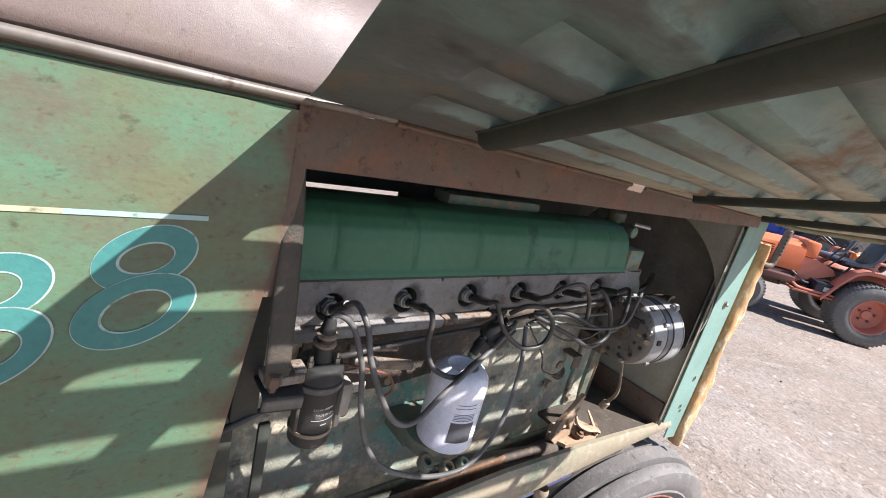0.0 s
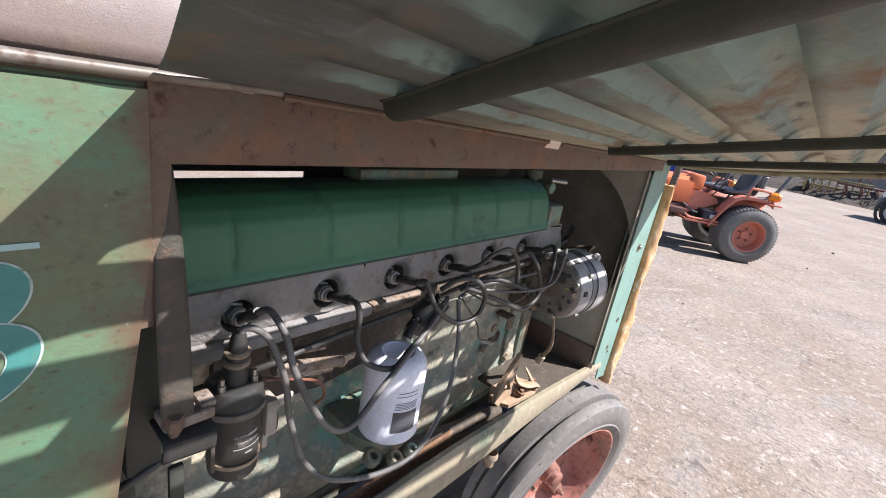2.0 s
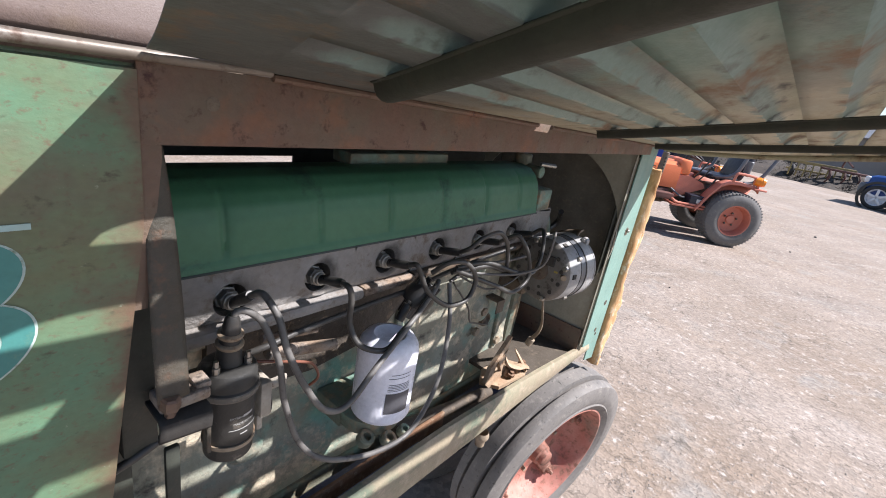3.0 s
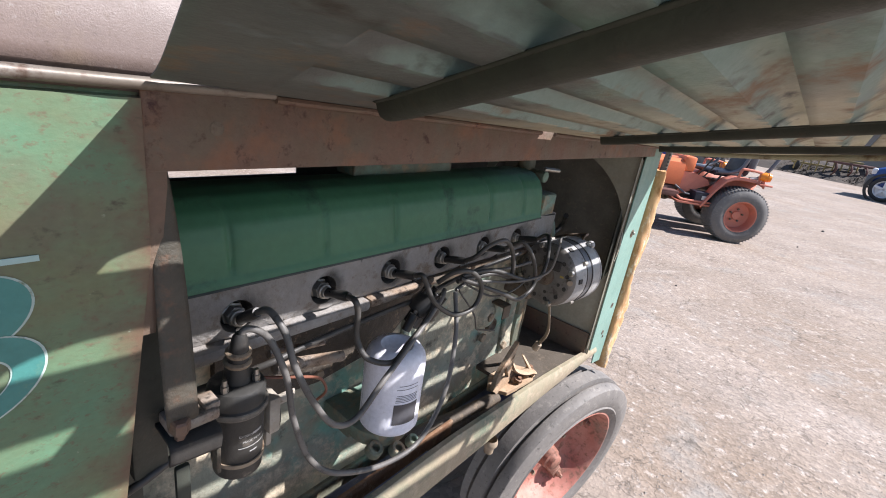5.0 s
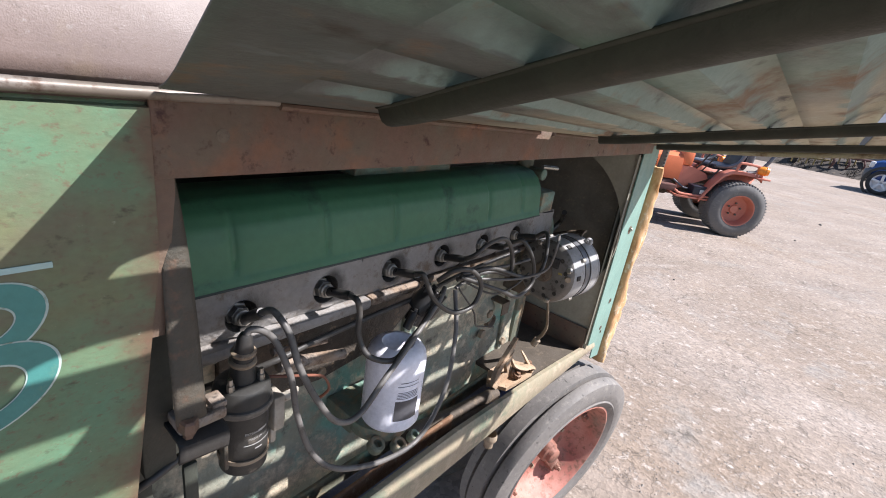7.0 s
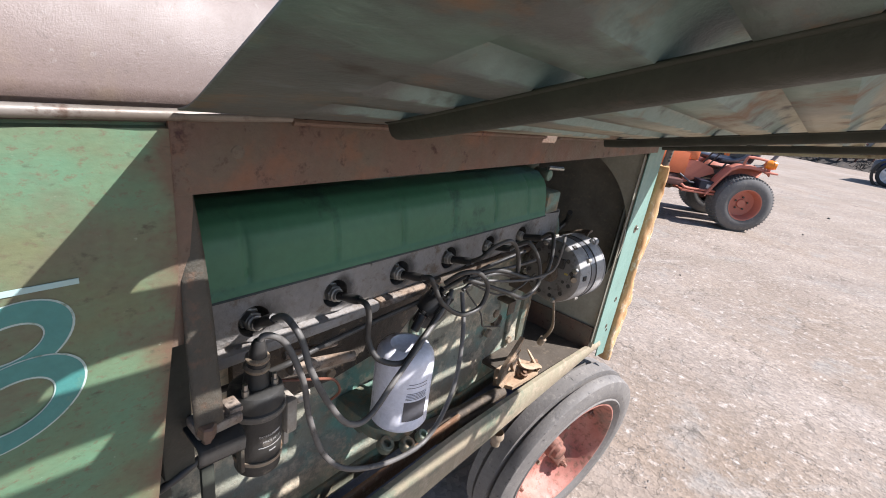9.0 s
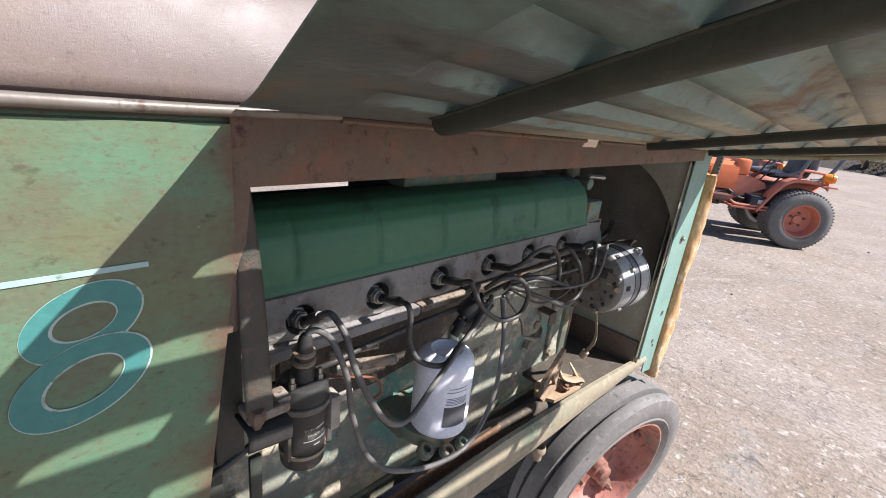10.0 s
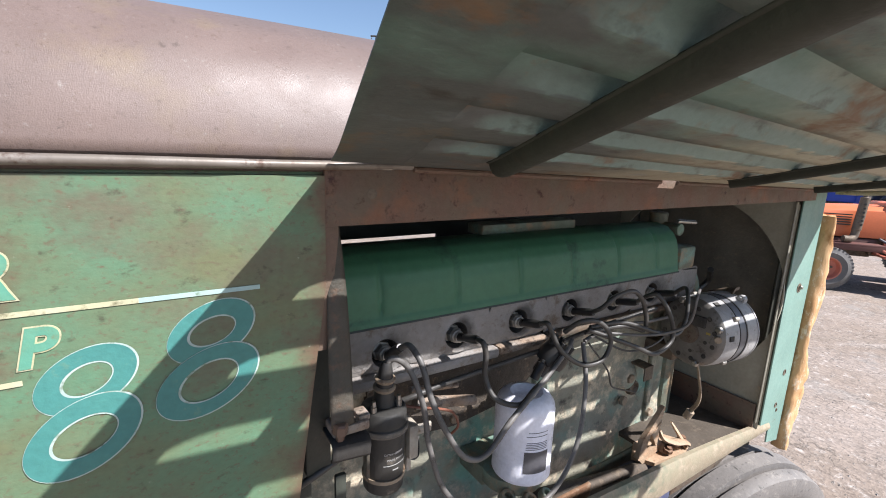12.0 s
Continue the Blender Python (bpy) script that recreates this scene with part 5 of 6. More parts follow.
# dusty rods and studs between the head and the filter
for p0, p1, r in (((0.135, 0.10, 0.915), (0.232, 0.10, 0.893), 0.0085), ((0.13, 0.105, 0.932), (0.205, 0.105, 0.921), 0.005)):
    bm = B()
    add_rod(bm, p0, p1, r, r * 0.85)
    part("dusty_rod", bm, LEDGE, engine, "tan dusty metal rod")

# hoses, clip and bosses on the side of the block
cable("thin_wire", [(0.43, 0.07, 0.95), (0.47, 0.06, 0.90), (0.50, 0.07, 0.86), (0.55, 0.09, 0.83), (0.62, 0.10, 0.80)], 0.0016, WIRE, "thin black wire", seg=8)
cable("thin_wire", [(0.44, 0.07, 0.96), (0.50, 0.05, 0.93), (0.57, 0.05, 0.925), (0.62, 0.05, 0.94)], 0.0018, WIRE, seg=8)
cable("thin_wire", [(0.085, 0.06, 0.90), (0.10, 0.05, 0.88), (0.118, 0.06, 0.87), (0.13, 0.08, 0.88)], 0.0014, WIRE, seg=8)
bm = B()
add_box(bm, 0.672, 0.700, 0.118, 0.150, 0.826, 0.830, 0.001)
add_box(bm, 0.672, 0.700, 0.116, 0.119, 0.800, 0.830, 0.001)
part("wire_clip", bm, IRON, engine, "rust red bent sheet clip")
bm = B()
add_lathe(bm, (0.682, 0.150, 0.772), (0, -1, 0), [(0, 0.017), (0.009, 0.0155), (0.010, 0.013), (0.003, 0.009), (0.003, 0)], 18)
part("block_boss", bm, IRON, block)

# rusty bracket and pipe along the bottom
PIPE_GREY = mat("grimy_brown_pipe", (0.091, 0.072, 0.055), (0.062, 0.048, 0.036), (0.144, 0.110, 0.076), rough=0.7, s1=25, s2=50, amount=0.35, bump=0.5)
bm = B()
add_tube(bm, [(0.34, 0.065, 0.712), (0.4655, 0.061, 0.689), (0.54, 0.060, 0.676), (0.610, 0.060, 0.664)], 0.013, seg=16)
part("exhaust_pipe", bm, PIPE_GREY, engine, "brown rusty pipe along the sill")
bm = B()
add_tube(bm, [(0.38, 0.047, 0.693), (0.433, 0.046, 0.684), (0.50, 0.045, 0.674), (0.557, 0.045, 0.665)], 0.0105, seg=14)
part("drain_pipe", bm, PIPE_GREY, engine, "thin brown pipe with an open dusty end")
bm = B()
for web, y in (([(0.596, 0.686), (0.6035, 0.722), (0.634, 0.751), (0.660, 0.776), (0.6645, 0.776), (0.656, 0.750), (0.628, 0.729), (0.620, 0.708), (0.622, 0.694)], 0.070),
               ([(0.656, 0.750), (0.649, 0.728), (0.655, 0.708), (0.676, 0.694), (0.676, 0.684), (0.640, 0.686), (0.646, 0.700), (0.638, 0.714), (0.628, 0.729)], 0.068),
               ([(0.596, 0.686), (0.622, 0.694), (0.646, 0.700), (0.640, 0.678), (0.604, 0.678)], 0.066)):
    add_plate(bm, web, 0.009, pose(0, y, 0, 90, 0, 0))
add_plate(bm, [(0.600, -0.078), (0.620, -0.042), (0.706, -0.031), (0.742, -0.048), (0.716, -0.098), (0.640, -0.102)], 0.008, pose(0, 0, 0.6835, 180, 0, 0))
add_tube(bm, [(0.660, 0.066, 0.726), (0.663, 0.056, 0.712), (0.680, 0.046, 0.704), (0.702, 0.042, 0.700), (0.716, 0.042, 0.694)], lambda t: 0.009 + 0.004 * t, seg=10, flat=0.45)
add_tube(bm, [(0.694, 0.062, 0.734), (0.700, 0.056, 0.722), (0.709, 0.048, 0.704), (0.718, 0.040, 0.686)], lambda t: 0.004 + 0.006 * t, seg=8, flat=0.5)
add_rod(bm, (0.672, 0.056, 0.684), (0.672, 0.052, 0.699), 0.014, 0.011)
add_rod(bm, (0.700, 0.050, 0.684), (0.700, 0.048, 0.694), 0.011, 0.008)
bracket = part("mount_bracket", bm, mat("tan_rusty_steel", (0.416, 0.312, 0.216), (0.336, 0.224, 0.144), (0.200, 0.104, 0.056), rough=0.65, s1=25, s2=60, amount=0.3, bump=0.4), engine, "rusty tan forked mounting bracket")
for p in ((0.664, 0.046, 0.690), (0.722, 0.052, 0.690)):
    bm = B()
    add_lathe(bm, p, (0, -0.3, 1), [(0, 0.009), (0.007, 0.009), (0.008, 0.005), (0.012, 0.005), (0.012, 0)], 6)
    part("bracket_nut", bm, RUST_PIPE, bracket, smooth=20)
bm = B()
add_box(bm, 0.10, 0.43, 0.036, 0.042, 0.694, 0.722, 0.001)
part("lower_angle_iron", bm, RUST_PIPE, tractor, "rusty angle iron inside the sill")

# ---- orange compact tractor ----
# local frame: x to its right, y forward, z up; it stands with its left side towards the yard
def wheel(name, parent, centre, r, w, rim_r, tyre_mat, rim_mat, lugs=0, side=-1, label=""):
    c = Vector(centre)
    hub_ob = part(name, B(), tyre_mat, parent, label)
    b = B()
    x0 = -w / 2
    add_lathe(b, c + Vector((x0, 0, 0)), (1, 0, 0), [(0.02 * r, rim_r), (-0.0, rim_r + 0.02), (-0.01, (rim_r + r) / 2), (0.01, r * 0.93), (w * 0.08, r * 0.985), (w * 0.2, r), (w * 0.8, r), (w * 0.92, r * 0.985), (w - 0.01, r * 0.93), (w + 0.01, (rim_r + r) / 2), (w, rim_r + 0.02), (w - 0.02 * r, rim_r)], 56)
    part("tyre", b, tyre_mat, hub_ob)
    if lugs:
        b = B()
        for i in range(lugs):
            t = 2 * math.pi * i / lugs
            for k, off in enumerate((-0.40, -0.24, -0.08, 0.08, 0.24, 0.40)):
                m = Matrix.Translation(c) @ Matrix.Rotation(t + (k % 2) * math.pi / lugs, 4, "X")
                drop = 0.004 if abs(off) > 0.3 else 0.0
                add_box(b, (off - 0.06) * w, (off + 0.06) * w, -0.32 * r * math.pi / lugs, 0.32 * r * math.pi / lugs, r - 0.02, r + 0.006 - drop * 1.4, 0, m)
        part("tread", b, tyre_mat, hub_ob, smooth=0)
    b = B()
    s = side
    xo = c.x + s * w / 2
    add_lathe(b, (xo, c.y, c.z), (-s, 0, 0), [(0.012, rim_r + 0.012), (0.0, rim_r + 0.01), (0.002, rim_r), (0.03, rim_r * 0.94), (w * 0.35, rim_r * 0.86), (w * 0.38, rim_r * 0.5), (w * 0.36, rim_r * 0.3), (w * 0.30, rim_r * 0.26), (w * 0.30, 0)], 40)
    part("rim", b, rim_mat, hub_ob)
    for i in range(5):
        t = i * 2 * math.pi / 5 + 0.4
        b = B()
        add_lathe(b, (c.x + s * w * 0.14, c.y + rim_r * 0.42 * math.cos(t), c.z + rim_r * 0.42 * math.sin(t)), (s, 0, 0), [(0, 0.012), (0.02, 0.012), (0.02, 0)], 6)
        part("wheel_nut", b, IRON, hub_ob, smooth=20)
    return hub_ob


compact = thing("compact_tractor", "orange compact tractor with turf tyres and folded roll bar", "tractor")
RW = 0.33
wheel("rear_wheel", compact, (-0.42, 0, RW), RW, 0.31, 0.178, TURF_TYRE, ORANGE_FADED, lugs=56, label="black turf tyre on an orange rim")
wheel("rear_wheel", compact, (0.42, 0, RW), RW, 0.31, 0.178, TURF_TYRE, ORANGE_FADED, lugs=56, side=1)
wheel("front_wheel", compact, (-0.36, 1.16, 0.225), 0.225, 0.17, 0.11, TURF_TYRE, ORANGE_FADED, lugs=36, label="small black front tyre on an orange rim")
wheel("front_wheel", compact, (0.36, 1.16, 0.225), 0.225, 0.17, 0.11, TURF_TYRE, ORANGE_FADED, lugs=36, side=1)


LIFT = 0.07          # body height over the wheels


def fender_line(v):
    """Side profile of the fender from its tail to the foot platform."""
    line = [(-0.20, 0.640), (-0.17, 0.665), (-0.10, 0.690), (0.03, 0.700), (0.15, 0.692), (0.23, 0.650), (0.32, 0.52), (0.40, 0.37), (0.44, 0.31)]
    p = v * (len(line) - 1)
    i = min(int(p), len(line) - 2)
    return [line[i][k] + (line[i + 1][k] - line[i][k]) * (p - i) for k in (0, 1)]


for s in (1, -1):
    bm = B()
    vs = steps(0, 1, 32)
    add_sheet(bm, lambda u, v: ((-0.47 + 0.155 * u) * s, fender_line(v)[0], fender_line(v)[1] + LIFT - 0.028 * (u < 0.01)), [0, 0.005, 0.04, 0.5, 1], vs)
    add_sheet(bm, lambda u, v: (-0.32 * s, fender_line(v)[0] * (1 - 0.6 * u), 0.36 + (fender_line(v)[1] + LIFT - 0.36) * (1 - u)), [0, 1], vs)
    fender = part("fender", bm, ORANGE_FADED, compact, "faded orange rear fender", thick=0.012)
    bm = B()
    add_tube(bm, [(-0.46 * s, -0.13, 0.66 + LIFT), (-0.47 * s, -0.125, 0.78 + LIFT), (-0.47 * s, -0.09, 0.80 + LIFT), (-0.47 * s, 0.07, 0.81 + LIFT), (-0.47 * s, 0.11, 0.79 + LIFT), (-0.46 * s, 0.12, 0.68 + LIFT)], 0.015, seg=8)
    part("grab_handle", bm, ORANGE_FADED, fender)
    bm = B()
    add_lathe(bm, (-0.47 * s, -0.17, 0.755 + LIFT), (-0.3 * s, -1, 0), [(-0.05, 0), (-0.05, 0.045), (0.0, 0.055), (0.02, 0.05), (0.03, 0.055), (0.06, 0.046), (0.065, 0)], 18)
    part("indicator_lamp", bm, AMBER, fender, "amber indicator lamp")
    bm = B()
    add_box(bm, min(-0.55 * s, -0.40 * s), max(-0.55 * s, -0.40 * s), -0.25, -0.10, 0.655 + LIFT, 0.675 + LIFT, 0.006)
    add_box(bm, min(-0.48 * s, -0.46 * s), max(-0.48 * s, -0.46 * s), -0.19, -0.15, 0.66 + LIFT, 0.74 + LIFT, 0.003)
    part("lamp_bracket", bm, ORANGE_FADED, fender)
bm = B()
add_box(bm, -0.30, 0.30, 0.20, 0.66, 0.315, 0.335, 0.006)
add_box(bm, -0.45, 0.45, 0.30, 0.72, 0.30, 0.325, 0.008)
part("foot_platform", bm, ORANGE_FADED, compact, "worn orange foot platform")
bm = B()
add_box(bm, -0.17, 0.17, -0.35, 0.75, 0.28, 0.52, 0.03)
add_box(bm, -0.20, 0.20, 0.02, 0.30, 0.34, 0.60, 0.05)
part("transmission_cover", bm, IRON, compact)
for x in (-0.43, 0.43):
    bm = B()
    add_tube(bm, [(x, 0.26, 0.33), (x, 0.34, 0.345), (x, 0.64, 0.345), (x, 0.72, 0.37), (x * 0.8, 0.74, 0.40)], 0.014, seg=8)
    part("step_rail", bm, ORANGE_FADED, compact, "worn pale orange step rail")
for x in (-1, 1):
    bm = B()
    add_box(bm, min(0.22 * x, 0.41 * x), max(0.22 * x, 0.41 * x), 0.34, 0.68, 0.326, 0.340, 0.005)
    part("rubber_mat", bm, TYRE_DARK, compact, "dark ribbed rubber foot mat")
    bm = B()
    add_box(bm, min(0.29 * x, 0.37 * x), max(0.29 * x, 0.37 * x), 0.56, 0.62, 0.40, 0.415, 0.005)
    add_rod(bm, (0.33 * x, 0.60, 0.405), (0.26 * x, 0.72, 0.48), 0.011)
    part("foot_pedal", bm, GREY_METAL, compact, "grey foot pedal")
    bm = B()
    rows = [[bm.verts.new((px * x, y, z)) for y, z in ((0.66, 0.36), (0.66, 0.66), (0.52, 0.66), (0.34, 0.60), (0.30, 0.54))] for px in (0.20, 0.235)]
    bm.faces.new(rows[0])
    bm.faces.new(rows[1][::-1])
    for i in range(5):
        bm.faces.new((rows[0][i], rows[0][(i + 1) % 5], rows[1][(i + 1) % 5], rows[1][i]))
    part("cowl_side", bm, ORANGE_FADED, compact, "faded orange cowl side plate", smooth=0)
bm = B()
add_box(bm, -0.43, -0.25, 0.34, 0.52, 0.34, 0.455, 0.012)
add_box(bm, -0.435, -0.245, 0.335, 0.525, 0.44, 0.46, 0.006)
battery = part("battery_box", bm, SEAT, compact, "dark blue-grey battery box on the foot platform")
bm = B()
add_box(bm, -0.4335, -0.4305, 0.38, 0.44, 0.37, 0.42, 0.001)
part("battery_label", bm, PALE_PRINT, battery, "pale blank label")
bm = B()
add_rod(bm, (-0.21, 0.42, 0.58), (-0.29, 0.33, 0.80), 0.009)
add_lathe(bm, (-0.29, 0.33, 0.79), (-0.3, -0.3, 1), [(0, 0), (0, 0.016), (0.015, 0.022), (0.03, 0.016), (0.036, 0)], 12)
part("gear_lever", bm, BLACK, compact, "black gear lever with a knob")
bm = B()
add_box(bm, -0.12, 0.12, 0.70, 1.50, 0.26, 0.46, 0.02)
add_rod(bm, (-0.34, 1.22, 0.24), (0.34, 1.22, 0.24), 0.05)
part("front_frame", bm, IRON, compact)
bm = B()
rows = [[bm.verts.new((x, y, z)) for x, z in ((-0.25, 0.48), (-0.26, 0.66), (-0.235, 0.76 - d), (-0.18, 0.80 - d), (0, 0.815 - d), (0.18, 0.80 - d), (0.235, 0.76 - d), (0.26, 0.66), (0.25, 0.48))] for y, d in ((0.66, 0.0), (0.9, 0.005), (1.2, 0.02), (1.44, 0.05), (1.50, 0.09))]
for lo, hi in zip(rows, rows[1:]):
    for i in range(8):
        bm.faces.new((lo[i], lo[i + 1], hi[i + 1], hi[i]))
bm.faces.new(rows[0][::-1])
bm.faces.new(rows[-1])
bonnet = part("bonnet", bm, ORANGE, compact, "bright orange bonnet with side vents", smooth=35)
for i in range(5):
    bm = B()
    add_box(bm, -0.268, -0.258, 0.98, 1.22, 0.60 + i * 0.026, 0.612 + i * 0.026, 0.002)
    part("vent_slot", bm, BLACK, bonnet)
bm = B()
add_box(bm, -0.24, 0.24, 0.53, 0.68, 0.66, 0.845, 0.03)
part("dashboard", bm, ORANGE, compact, "orange dashboard cowl")
bm = B()
add_box(bm, -0.245, 0.245, 0.72, 1.42, 0.34, 0.47, 0.02)
part("engine_side_shield", bm, RED_MACHINE, compact, "dull red engine side shield")
bm = B()
add_rod(bm, (-0.33, 0.95, 0.56), (-0.33, 0.93, 0.90), 0.040)
add_tube(bm, [(-0.33, 0.93, 0.89), (-0.33, 0.93, 1.0), (-0.36, 0.93, 1.06)], 0.022, seg=10)
add_tube(bm, [(-0.33, 0.95, 0.58), (-0.335, 0.96, 0.50), (-0.36, 1.0, 0.47), (-0.37, 1.06, 0.47)], 0.036, seg=12)
silencer = part("exhaust_silencer", bm, IRON, compact, "dark upright exhaust silencer with vent holes")
for k in range(6):
    bm = B()
    add_lathe(bm, (-0.369, 0.935, 0.62 + 0.042 * k), (-1, 0, 0), [(0, 0), (0, 0.012), (0.003, 0.012), (0.003, 0)], 10)
    part("silencer_hole", bm, BLACK, silencer)
bm = B()
add_box(bm, -0.42, -0.25, 0.72, 1.22, 0.40, 0.43, 0.008)
add_box(bm, -0.42, -0.405, 0.72, 1.22, 0.36, 0.43, 0.004)
part("side_tray", bm, RED_MACHINE, compact, "dull red side tray beside the bonnet")
bm = B()
add_lathe(bm, (0, 0.50, 0.93), (0, -0.45, 0.9), [(-0.012, 0.175), (0, 0.188), (0.012, 0.175), (0, 0.162), (-0.012, 0.175)], 36)
for t in (0.5, 2.6, 4.7):
    add_rod(bm, (0, 0.50, 0.93), (0.17 * math.cos(t), 0.50 + 0.155 * math.sin(t), 0.93 + 0.08 * math.sin(t)), 0.01)
add_rod(bm, (0, 0.60, 0.72), (0, 0.50, 0.93), 0.02)
part("steering_wheel", bm, BLACK, compact, "black steering wheel")
bm = B()
add_box(bm, -0.24, 0.24, -0.06, 0.30, 0.67, 0.74, 0.03)
add_box(bm, -0.20, 0.20, 0.24, 0.42, 0.69, 0.745, 0.025)
seat = part("seat", bm, SEAT, compact, "dark navy vinyl seat")
bm = B()
add_box(bm, -0.23, 0.23, -0.05, 0.05, 0.0, 0.40, 0.045, Matrix.Translation((0, -0.06, 0.70)) @ Matrix.Rotation(radians(16), 4, "X"))
part("backrest", bm, SEAT, seat)
for s in (-1, 1):
    bm = B()
    add_tube(bm, [(0.30 * s, 0.30, 0.72), (0.31 * s, 0.16, 0.73), (0.32 * s, 0.05, 0.79), (0.33 * s, 0.00, 0.93), (0.33 * s, -0.06, 1.2)], 0.022, seg=10)
    part("roll_bar_post", bm, GREY_METAL, compact, "grey steel roll bar post")
    bm = B()
    add_tube(bm, [(0.38 * s, -0.05, 0.70), (0.38 * s, -0.15, 0.72), (0.38 * s, -0.25, 0.84), (0.38 * s, -0.34, 1.06), (0.38 * s, -0.39, 1.20)], 0.022, seg=10)
    part("hitch_arm", bm, GREY_METAL, compact, "grey bent steel tube")
bm = B()
add_rod(bm, (-0.30, -0.08, 0.78), (-0.30, -0.09, 0.96), 0.04)
part("work_lamp", bm, GREY_METAL, compact, "grey round rear lamp housing")
bm = B()
add_rod(bm, (-0.28, 0.30, 0.52), (-0.30, 0.22, 0.72), 0.012)
add_rod(bm, (-0.20, 0.48, 0.60), (-0.27, 0.36, 0.90), 0.010)
part("control_lever", bm, BLACK, compact)
for ob in list(bpy.data.objects):
    if ob.parent == compact and ob.name.split(".")[0] not in ("rear_wheel", "front_wheel", "fender"):
        ob.location.z += LIFT
COMPACT_PLACE = pose(6.769, 0.650, 0.0, 0, 0, 36)
compact.matrix_world = COMPACT_PLACE

# ---- blue tractor and loader behind it ----
blu = thing("blue_tractor", "bright blue tractor parked behind the orange one", "tractor")
wheel("rear_wheel", blu, (-0.55, 0, 0.5), 0.5, 0.32, 0.26, TYRE_DARK, GREY_METAL, lugs=26, label="large black lugged tyre")
wheel("rear_wheel", blu, (0.55, 0, 0.5), 0.5, 0.32, 0.26, TYRE_DARK, GREY_METAL, lugs=26, side=1)
wheel("front_wheel", blu, (-0.5, 1.6, 0.32), 0.32, 0.22, 0.17, TYRE_DARK, GREY_METAL, lugs=24)
wheel("front_wheel", blu, (0.5, 1.6, 0.32), 0.32, 0.22, 0.17, TYRE_DARK, GREY_METAL, lugs=24, side=1)
bm = B()
add_box(bm, -0.30, 0.30, 0.75, 1.95, 0.62, 1.08, 0.06)
add_box(bm, -0.26, 0.26, 0.62, 0.80, 0.60, 1.22, 0.04)
part("bonnet", bm, BRIGHT_BLUE, blu, "bright blue bonnet")
bm = B()
add_box(bm, -0.2, 0.2, -0.3, 1.9, 0.36, 0.64, 0.03)
part("chassis", bm, IRON, blu)
for s in (-1, 1):
    bm = B()
    add_tube(bm, [(0.5 * s, 0.65, 0.9), (0.5 * s, 1.4, 1.12), (0.5 * s, 2.3, 0.62)], 0.05, seg=8, per=6)
    part("loader_arm", bm, BRIGHT_BLUE, blu, "blue loader arm")
    bm = B()
    add_tube(bm, [(0.34 * s, 0.2, 0.6), (0.36 * s, 0.05, 1.05), (0.34 * s, -0.25, 1.15)], 0.025, seg=8, per=6)
    part("roll_bar_post", bm, BLACK, blu)
bm = B()
add_box(bm, -0.25, 0.25, -0.15, 0.3, 0.75, 0.84, 0.04)
add_box(bm, -0.24, 0.24, -0.22, -0.14, 0.8, 1.15, 0.03)
part("seat", bm, SEAT, blu)
bm = B()
add_lathe(bm, (0, 0.55, 1.16), (0, -0.4, 0.9), [(-0.012, 0.18), (0, 0.195), (0.012, 0.18), (0, 0.168), (-0.012, 0.18)], 32)
part("steering_wheel", bm, BLACK, blu)
blu.matrix_world = pose(11.6, 2.05, 0, 0, 0, 20)

# ---- blue sport utility car ----
car = thing("utility_car", "blue sport utility car with grey bumper and alloy wheels", "car")
bm = B()
rows = []
for y, w, zb, zt in ((-2.2, 0.86, 0.45, 0.95), (-2.0, 0.9, 0.42, 1.02), (-1.0, 0.92, 0.40, 1.05), (0.4, 0.92, 0.40, 1.06), (1.1, 0.92, 0.40, 1.05), (1.72, 0.90, 0.42, 1.0), (1.93, 0.82, 0.48, 0.92)):
    rows.append([bm.verts.new(p) for p in ((-w, y, zb), (-w - 0.02, y, (zb + zt) / 2), (-w + 0.03, y, zt - 0.06), (-w + 0.12, y, zt), (w - 0.12, y, zt), (w - 0.03, y, zt - 0.06), (w + 0.02, y, (zb + zt) / 2), (w, y, zb))])
for lo, hi in zip(rows, rows[1:]):
    for i in range(7):
        bm.faces.new((lo[i], lo[i + 1], hi[i + 1], hi[i]))
bm.faces.new(rows[0][::-1])
bm.faces.new(rows[-1])
part("body", bm, CAR_BLUE, car, "blue painted body", smooth=35)
bm = B()
rows = [[bm.verts.new((x * k, y, z)) for x, y in ((-0.8, y0), (0.8, y0), (0.8, y1), (-0.8, y1))] for z, k, y0, y1 in ((1.04, 1.0, -2.05, 0.75), (1.35, 0.92, -1.95, 0.35), (1.62, 0.84, -1.8, 0.0))]
for lo, hi in zip(rows, rows[1:]):
    for i in range(4):
        bm.faces.new((lo[i], lo[(i + 1) % 4], hi[(i + 1) % 4], hi[i]))
part("window_band", bm, GLASS, car, "dark glass windows", smooth=0)
bm = B()
add_box(bm, -0.70, 0.70, -1.85, 0.05, 1.61, 1.68, 0.03)
for x in (-0.75, 0.75):
    for y0, y1 in ((0.72, 0.0), (-0.9, -0.9), (-2.0, -1.78)):
        add_rod(bm, (x * 1.06, y0, 1.03), (x * 0.92, y1, 1.63), 0.04)
part("roof", bm, CAR_BLUE, car)
bm = B()
add_box(bm, -0.90, 0.90, 1.84, 2.04, 0.40, 0.72, 0.06)
part("bumper", bm, GREY_METAL, car, "grey front bumper")
